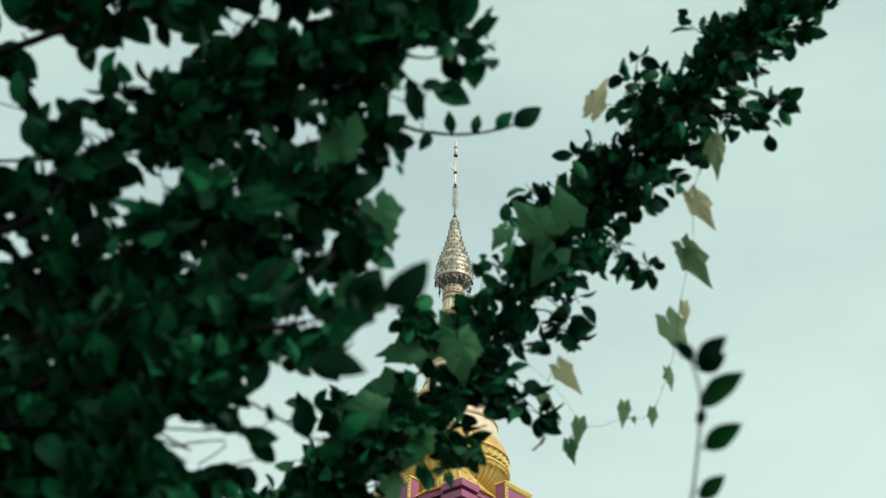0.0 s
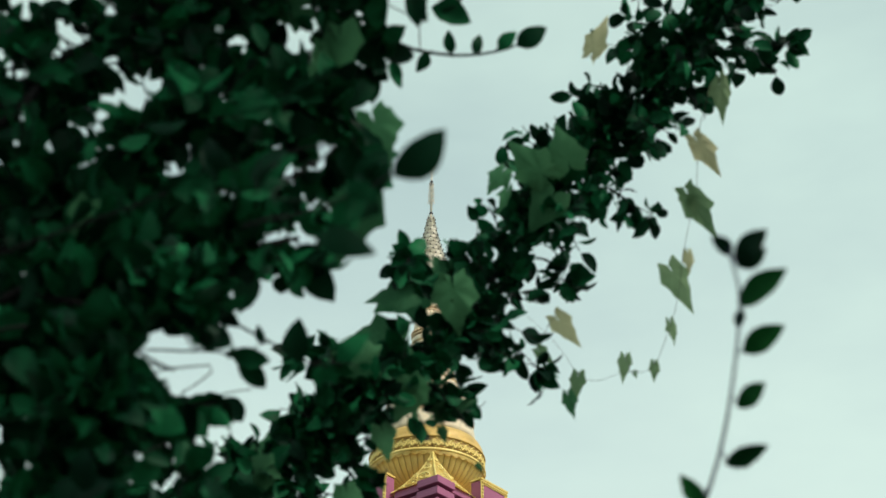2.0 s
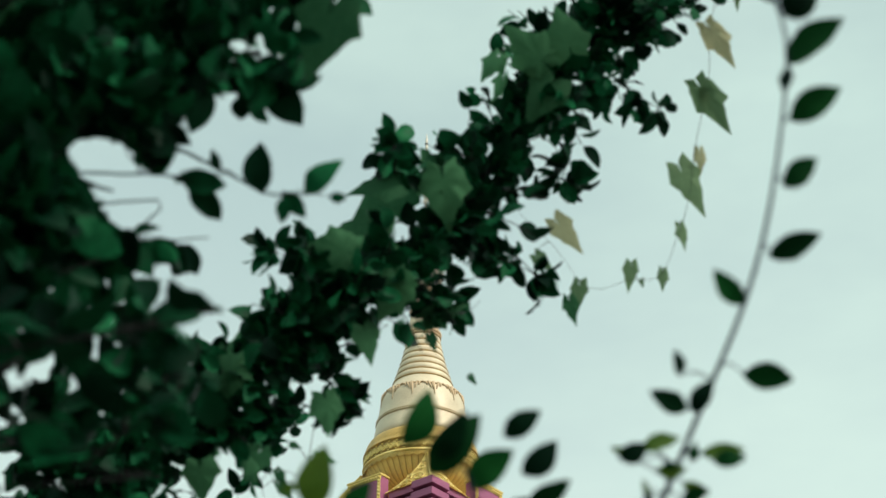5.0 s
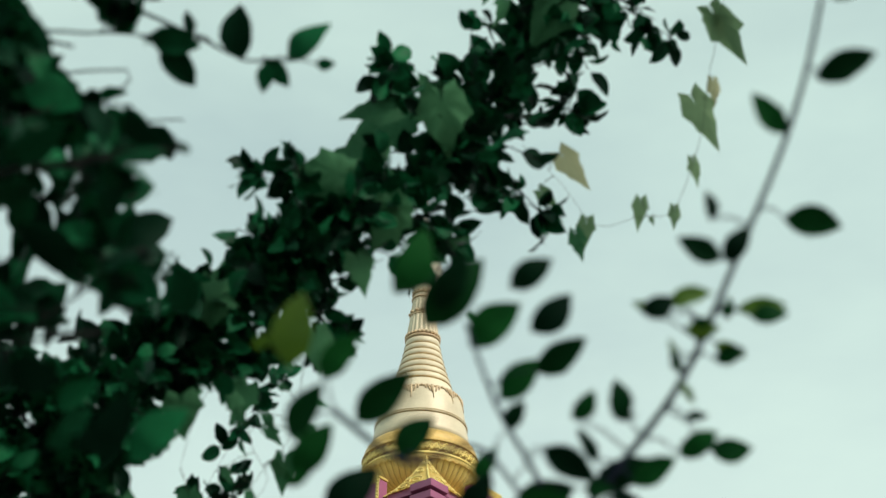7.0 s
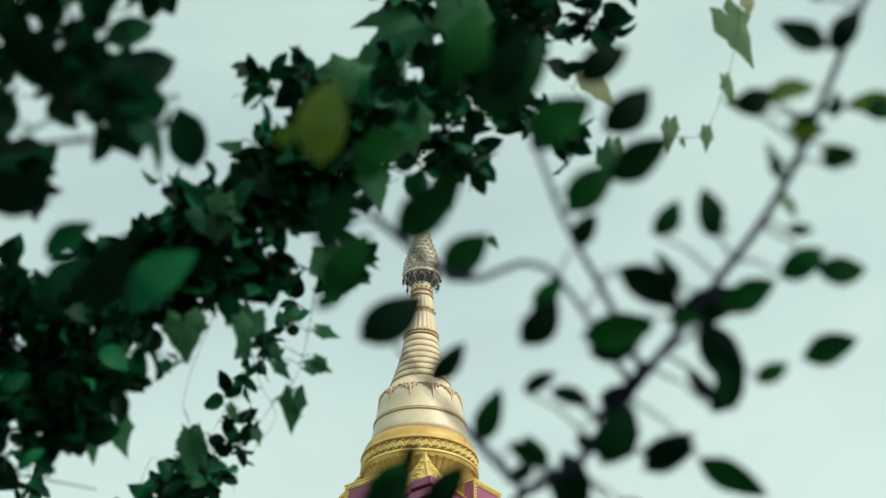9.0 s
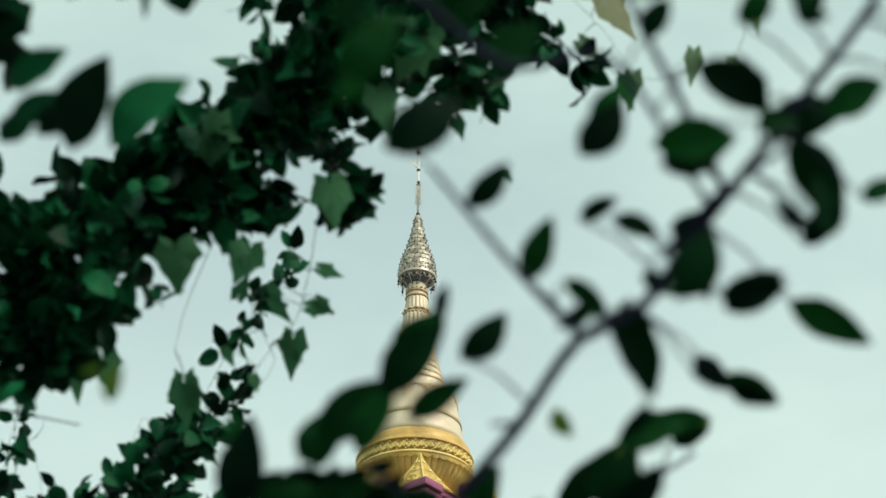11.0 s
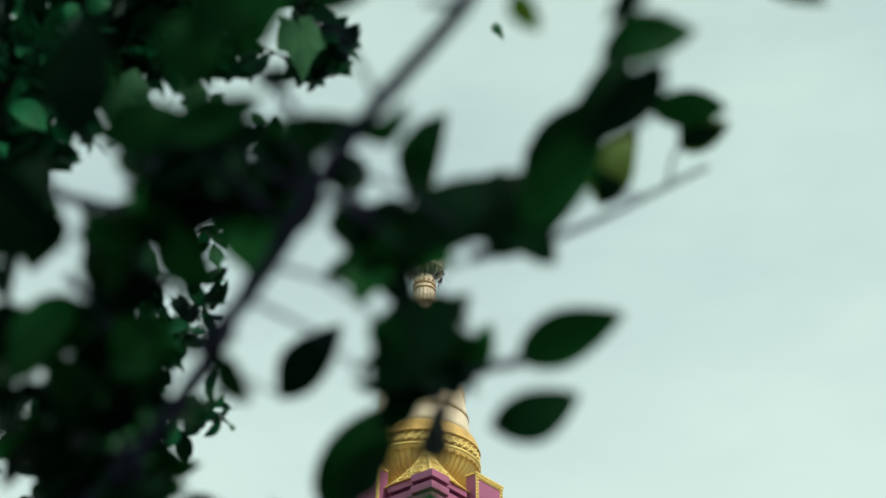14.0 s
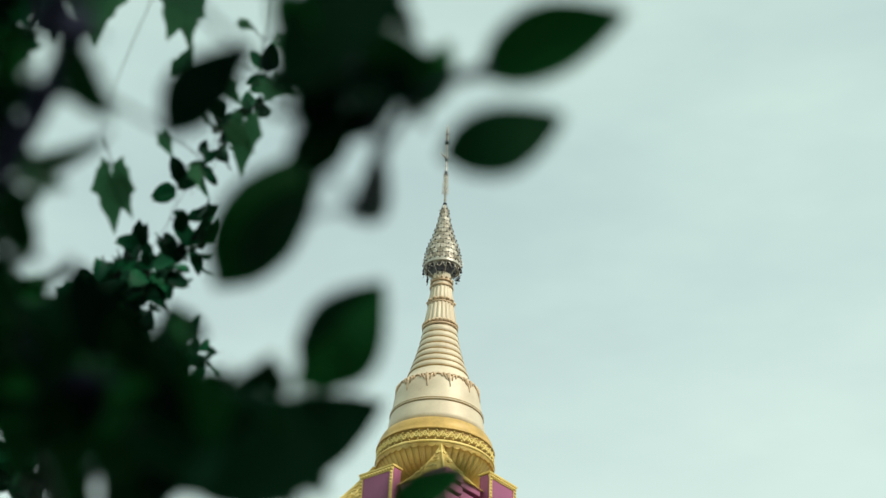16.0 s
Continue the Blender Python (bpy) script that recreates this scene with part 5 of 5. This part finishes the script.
GAPS_HIGH_A = [
    (-0.423, 1.326, 2.610, 0.029), (-0.464, 1.316, 2.624, 0.025), (-0.399, 1.342, 2.585, 0.025), (-0.474, 1.366, 2.547, 0.024),
    (-0.462, 1.382, 2.523, 0.025), (-0.430, 1.393, 2.506, 0.016), (-0.371, 1.374, 2.537, 0.018), (-0.392, 1.384, 2.522, 0.012),
    (-0.339, 1.384, 2.522, 0.012), (-0.334, 1.359, 2.559, 0.008), (-0.282, 1.322, 2.618, 0.018), (-0.323, 1.309, 2.636, 0.008),
    (-0.229, 1.309, 2.637, 0.016), (-0.194, 1.304, 2.645, 0.014), (-0.248, 1.388, 2.516, 0.008), (-0.297, 1.396, 2.503, 0.011),
    (-0.312, 1.408, 2.486, 0.011), (-0.461, 1.419, 2.466, 0.008), (-0.399, 1.432, 2.448, 0.009), (-0.182, 1.416, 2.476, 0.012),
    (-0.153, 1.393, 2.510, 0.006), (-0.060, 1.354, 2.571, 0.013), (-0.037, 1.332, 2.606, 0.026),
]
GAPS_HIGH_B = [
    (-0.045, 1.393, 2.512, 0.025), (-0.085, 1.412, 2.482, 0.026), (-0.126, 1.433, 2.449, 0.016), (-0.148, 1.478, 2.380, 0.016),
    (-0.186, 1.483, 2.373, 0.011), (-0.169, 1.482, 2.375, 0.011), (-0.177, 1.499, 2.348, 0.011), (-0.139, 1.514, 2.326, 0.018),
    (-0.107, 1.503, 2.344, 0.016), (-0.086, 1.490, 2.364, 0.021), (-0.066, 1.475, 2.386, 0.025), (-0.188, 1.530, 2.301, 0.032),
    (-0.270, 1.550, 2.270, 0.029), (-0.294, 1.543, 2.280, 0.022), (-0.235, 1.551, 2.268, 0.024), (-0.364, 1.550, 2.269, 0.012),
    (-0.387, 1.571, 2.237, 0.009), (-0.267, 1.564, 2.248, 0.015), (-0.327, 1.516, 2.320, 0.007), (-0.425, 1.465, 2.397, 0.008),
    (-0.410, 1.473, 2.385, 0.007), (-0.260, 1.369, 2.546, 0.005), (-0.215, 1.381, 2.528, 0.005),
]
GAPS_LOW = [
    (-0.256, 1.531, 2.244, 0.011), (-0.260, 1.521, 2.259, 0.008), (-0.305, 1.546, 2.223, 0.010), (-0.289, 1.524, 2.255, 0.007),
    (-0.219, 1.530, 2.244, 0.018), (-0.186, 1.543, 2.224, 0.025), (-0.149, 1.538, 2.231, 0.029), (-0.196, 1.591, 2.152, 0.018),
    (-0.176, 1.575, 2.176, 0.025), (-0.290, 1.609, 2.127, 0.013), (-0.265, 1.620, 2.110, 0.011), (-0.254, 1.587, 2.160, 0.006),
    (-0.310, 1.641, 2.079, 0.012), (-0.280, 1.659, 2.052, 0.006),
]
TREE_GAPS = [(g, Vector((0.0, 0.0, 1.5))) for g in GAPS_HIGH_A + GAPS_HIGH_B] + [(g, Vector((-0.011, 0.597, 1.476))) for g in GAPS_LOW]
SHRUB_GAPS = ([(g, Vector((-0.037, 1.072, 1.464))) for g in GAPS_SHRUB_A] + [(g, Vector((-0.018, 1.156, 1.465))) for g in GAPS_SHRUB_B]
              + [(g, Vector((-0.003, 1.238, 1.471))) for g in GAPS_SHRUB_C])


def open_shafts(gaps, deep, wide=1.0):
    """A test for the open shafts between a plant's boughs, each with its centre, radius and the place it runs from; none past y = deep."""
    rows = [(Vector(g[:3]), (Vector(g[:3]) - start).normalized(), g[3] * wide) for g, start in gaps]

    def inside(p):
        return p.y < deep and any(((p - c) - axis * (p - c).dot(axis)).length < r for c, axis, r in rows)
    return inside


# ---- tree beside the path: trunk out of sight, dense boughs of small leaves ----
tree = tagged(empty("tree", pose(-1.9, 1.7, 0)), "small-leaved tree with dense dark green boughs", "tree")


tree_gap = open_shafts(TREE_GAPS, 2.0, 0.85)


def bough(plant, spine, start, thick, twigs, per_twig, size, seed, spread=1.0, bark=None, singles=24, leaf=None, gap=None):
    """A limb from start along the spine with its leafy twigs: some leaves singly, the rest as one mesh."""
    pts = [p[:3] for p in spine]
    line = ([start] if start else []) + pts
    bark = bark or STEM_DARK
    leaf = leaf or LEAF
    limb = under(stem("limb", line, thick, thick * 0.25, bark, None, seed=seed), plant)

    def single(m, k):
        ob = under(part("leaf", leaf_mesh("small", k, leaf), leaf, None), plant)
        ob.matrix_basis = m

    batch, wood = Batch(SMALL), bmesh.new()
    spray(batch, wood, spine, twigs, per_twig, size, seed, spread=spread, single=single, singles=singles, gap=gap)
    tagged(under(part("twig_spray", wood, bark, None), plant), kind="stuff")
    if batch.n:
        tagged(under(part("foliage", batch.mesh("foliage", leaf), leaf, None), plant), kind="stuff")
    return limb


def add_leaves(plant, rows, kind, mat, seed, **more):
    before = set(bpy.data.objects)
    leaves(None, rows, kind, mat, seed, **more)
    for ob in set(bpy.data.objects) - before:
        under(ob, plant)


under(stem("trunk", [(-1.9, 1.7, -0.1), (-1.85, 1.72, 0.8), (-1.7, 1.75, 1.6), (-1.55, 1.8, 2.4), (-1.5, 1.83, 2.9)], 0.085, 0.02, STEM_DARK, None,
           "dark ridged bark", 0.05, 12), tree)
FORK = (-1.62, 1.78, 2.0)
FORK_HIGH = (-1.5, 1.83, 2.8)
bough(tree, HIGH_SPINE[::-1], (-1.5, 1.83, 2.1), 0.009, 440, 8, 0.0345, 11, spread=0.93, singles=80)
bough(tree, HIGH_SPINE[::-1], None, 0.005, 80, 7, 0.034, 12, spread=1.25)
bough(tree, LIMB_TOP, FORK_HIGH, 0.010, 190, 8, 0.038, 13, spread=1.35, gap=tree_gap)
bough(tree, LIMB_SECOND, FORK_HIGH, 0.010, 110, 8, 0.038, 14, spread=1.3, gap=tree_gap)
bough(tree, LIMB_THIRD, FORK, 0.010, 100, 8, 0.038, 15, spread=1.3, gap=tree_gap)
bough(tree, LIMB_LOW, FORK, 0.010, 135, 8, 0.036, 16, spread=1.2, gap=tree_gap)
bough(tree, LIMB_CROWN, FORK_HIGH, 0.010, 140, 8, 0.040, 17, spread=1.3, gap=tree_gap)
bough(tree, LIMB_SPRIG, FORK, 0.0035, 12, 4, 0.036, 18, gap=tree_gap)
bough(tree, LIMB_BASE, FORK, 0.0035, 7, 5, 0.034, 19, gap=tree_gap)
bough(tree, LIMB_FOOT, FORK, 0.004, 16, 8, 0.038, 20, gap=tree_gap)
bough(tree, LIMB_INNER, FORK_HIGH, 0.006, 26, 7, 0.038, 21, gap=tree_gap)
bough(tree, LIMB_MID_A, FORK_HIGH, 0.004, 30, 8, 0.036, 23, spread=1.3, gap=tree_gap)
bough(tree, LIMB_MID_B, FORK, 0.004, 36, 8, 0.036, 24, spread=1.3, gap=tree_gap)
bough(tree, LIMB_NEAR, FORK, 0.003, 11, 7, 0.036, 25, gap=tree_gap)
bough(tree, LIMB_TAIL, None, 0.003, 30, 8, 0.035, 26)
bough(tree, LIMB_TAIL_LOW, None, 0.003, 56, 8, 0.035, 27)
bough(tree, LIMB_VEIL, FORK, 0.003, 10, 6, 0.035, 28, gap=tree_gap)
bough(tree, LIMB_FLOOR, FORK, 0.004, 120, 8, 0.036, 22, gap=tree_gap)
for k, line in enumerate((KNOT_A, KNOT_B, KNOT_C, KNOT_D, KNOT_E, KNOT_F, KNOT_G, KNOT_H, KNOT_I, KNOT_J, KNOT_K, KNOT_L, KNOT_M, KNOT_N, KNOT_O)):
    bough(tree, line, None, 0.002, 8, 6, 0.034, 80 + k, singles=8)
# two unseen overhead boughs, added to throw shade on the left foliage
bough(tree, SHADE_LIMB_A, FORK_HIGH, 0.012, 260, 8, 0.055, 38, singles=0)
bough(tree, SHADE_LIMB_B, FORK_HIGH, 0.012, 260, 8, 0.055, 39, singles=0)
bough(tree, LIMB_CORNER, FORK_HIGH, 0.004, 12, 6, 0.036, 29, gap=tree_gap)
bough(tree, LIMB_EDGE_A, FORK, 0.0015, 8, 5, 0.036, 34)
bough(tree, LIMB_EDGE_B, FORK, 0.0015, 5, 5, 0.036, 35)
add_leaves(tree, UPPER_LEAVES, "ovate", LEAF, 37)
under(stem("limb", TIP_TWIG, 0.003, 0.0014, STEM_DARK, None), tree)
add_leaves(tree, TIP_LEAVES, "ovate", LEAF, 31)
petioles(tree, TIP_LEAVES, TIP_TWIG, 0.0009, STEM_DARK)
under(stem("limb", SPRIG_TWIG, 0.0019, 0.001, STEM_DARK, None), tree)
add_leaves(tree, CURL_LEAVES, "ovate", LEAF, 33, wide=0.85)
under(stem("limb", CURL_TWIG, 0.0018, 0.001, STEM_DARK, None), tree)
add_leaves(tree, SPRIG_LEAVES, "ovate", LEAF, 32)
petioles(tree, SPRIG_LEAVES, SPRIG_TWIG, 0.0009, STEM_DARK)

# ---- shrub close to the path: one long arching stem with single leaves ----
shrub = tagged(empty("shrub", pose(-0.75, 2.1, 0)), "shrub with a long grey stem and glossy oval leaves", "shrub")
under(stem("main_stem", NEAR_STEM, 0.0009, 0.0034, STEM, None, "thin grey arching stem", 0.01, 8), shrub)
under(stem("base_stem", [NEAR_STEM[-1], (-0.30, 1.80, 1.50), (-0.62, 2.0, 0.9), (-0.75, 2.1, -0.05)], 0.0034, 0.0056, STEM, None, "grey woody stem", 0.02, 8), shrub)
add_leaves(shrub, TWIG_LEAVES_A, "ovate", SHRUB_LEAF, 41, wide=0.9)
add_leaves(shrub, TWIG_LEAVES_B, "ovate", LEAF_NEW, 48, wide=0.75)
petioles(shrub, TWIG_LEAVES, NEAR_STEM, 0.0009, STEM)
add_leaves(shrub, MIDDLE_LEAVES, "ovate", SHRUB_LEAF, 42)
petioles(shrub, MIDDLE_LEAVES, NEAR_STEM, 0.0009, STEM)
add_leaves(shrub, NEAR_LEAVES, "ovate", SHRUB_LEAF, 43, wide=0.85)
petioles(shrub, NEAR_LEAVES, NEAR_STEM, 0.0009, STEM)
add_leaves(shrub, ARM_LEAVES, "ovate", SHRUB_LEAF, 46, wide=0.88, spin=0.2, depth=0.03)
add_leaves(shrub, ARM_YOUNG, "ovate", LEAF_NEW, 47, spin=0.2)
add_leaves(shrub, YELLOW_NEAR, "ovate", LEAF_NEW, 44)
add_leaves(shrub, LIT_LEAVES, "ovate", LEAF_NEW, 45)
for line in (SIDE_A, SIDE_B, SIDE_C, SIDE_D, SIDE_E, SIDE_F):
    under(stem("side_twig", line, 0.0010, 0.0018, STEM, None, step=0.01, sides=6), shrub)
    petioles(shrub, MIDDLE_LEAVES + NEAR_LEAVES, line, 0.0007, STEM, 0.03)
shrub_gap = open_shafts(SHRUB_GAPS, 2.0, 1.0)
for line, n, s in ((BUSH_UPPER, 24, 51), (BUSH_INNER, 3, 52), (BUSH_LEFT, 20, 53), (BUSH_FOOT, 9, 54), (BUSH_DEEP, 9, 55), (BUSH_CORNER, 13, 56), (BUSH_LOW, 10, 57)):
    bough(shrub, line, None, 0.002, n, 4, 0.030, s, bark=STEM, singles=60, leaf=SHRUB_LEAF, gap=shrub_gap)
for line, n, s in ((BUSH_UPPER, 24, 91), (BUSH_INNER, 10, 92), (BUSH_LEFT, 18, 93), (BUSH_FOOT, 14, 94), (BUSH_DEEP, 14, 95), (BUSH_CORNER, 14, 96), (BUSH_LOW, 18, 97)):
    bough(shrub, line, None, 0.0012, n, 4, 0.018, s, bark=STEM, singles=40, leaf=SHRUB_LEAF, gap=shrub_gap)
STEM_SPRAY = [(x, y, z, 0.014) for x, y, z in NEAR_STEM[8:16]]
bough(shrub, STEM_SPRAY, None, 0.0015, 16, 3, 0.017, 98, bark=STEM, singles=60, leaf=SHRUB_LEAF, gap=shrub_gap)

# ---- low twigs behind the shrub ----
bush = tagged(empty("bush", pose(-1.3, 3.0, 0)), "thin twiggy bush with small leaves", "bush")
for line, n, s, size in ((TWIGS_ONE, 36, 61, 0.034), (TWIGS_TWO, 26, 62, 0.036), (TWIGS_THREE, 20, 63, 0.034), (TWIGS_FOUR, 12, 64, 0.030), (TWIGS_FIVE, 16, 65, 0.032), (TWIGS_SIX, 70, 66, 0.032)):
    bough(bush, line, (line[0][0] - 0.15, line[0][1] + 0.1, -0.02), 0.0012, n, 5, size, s, singles=60)

# ---- climbing vine over the bough, with hanging runners ----
vine = tagged(empty("climbing_vine", pose(-1.8, 1.6, 0)), "climbing gourd vine with lobed leaves over a bough", "vine")
under(stem("runner", [(-1.8, 1.6, -0.05), (-1.72, 1.62, 1.2), (-1.5, 1.75, 2.1)] + [(x + 0.01, y + 0.03, z + 0.02) for x, y, z, r in HIGH_SPINE[::-1]], 0.003, 0.0015, VINE, None), vine)
for line in (VINE_LINE, HANG_LINE_A, HANG_LINE_B, HANG_LINE_C):
    under(stem("runner", line, 0.0006, 0.0003, VINE, None, "thin hanging green runner", sides=5), vine)
add_leaves(vine, VINE_LEAVES, "gourd", IVY_PALE, 71, wide=0.52)
add_leaves(vine, VINE_YELLOW, "gourd", LEAF_YELLOW, 72, wide=0.5)
petioles(vine, VINE_LEAVES + VINE_YELLOW, VINE_LINE, 0.0007, VINE)
add_leaves(vine, GOURD_LEAVES, "gourd", IVY, 73, wide=0.85, spin=0.7)
add_leaves(vine, HANGING_LEAVES, "gourd", IVY, 74, wide=0.6)
for line in (HANG_LINE_A, HANG_LINE_B, HANG_LINE_C):
    petioles(vine, HANGING_LEAVES, line, 0.0007, VINE)
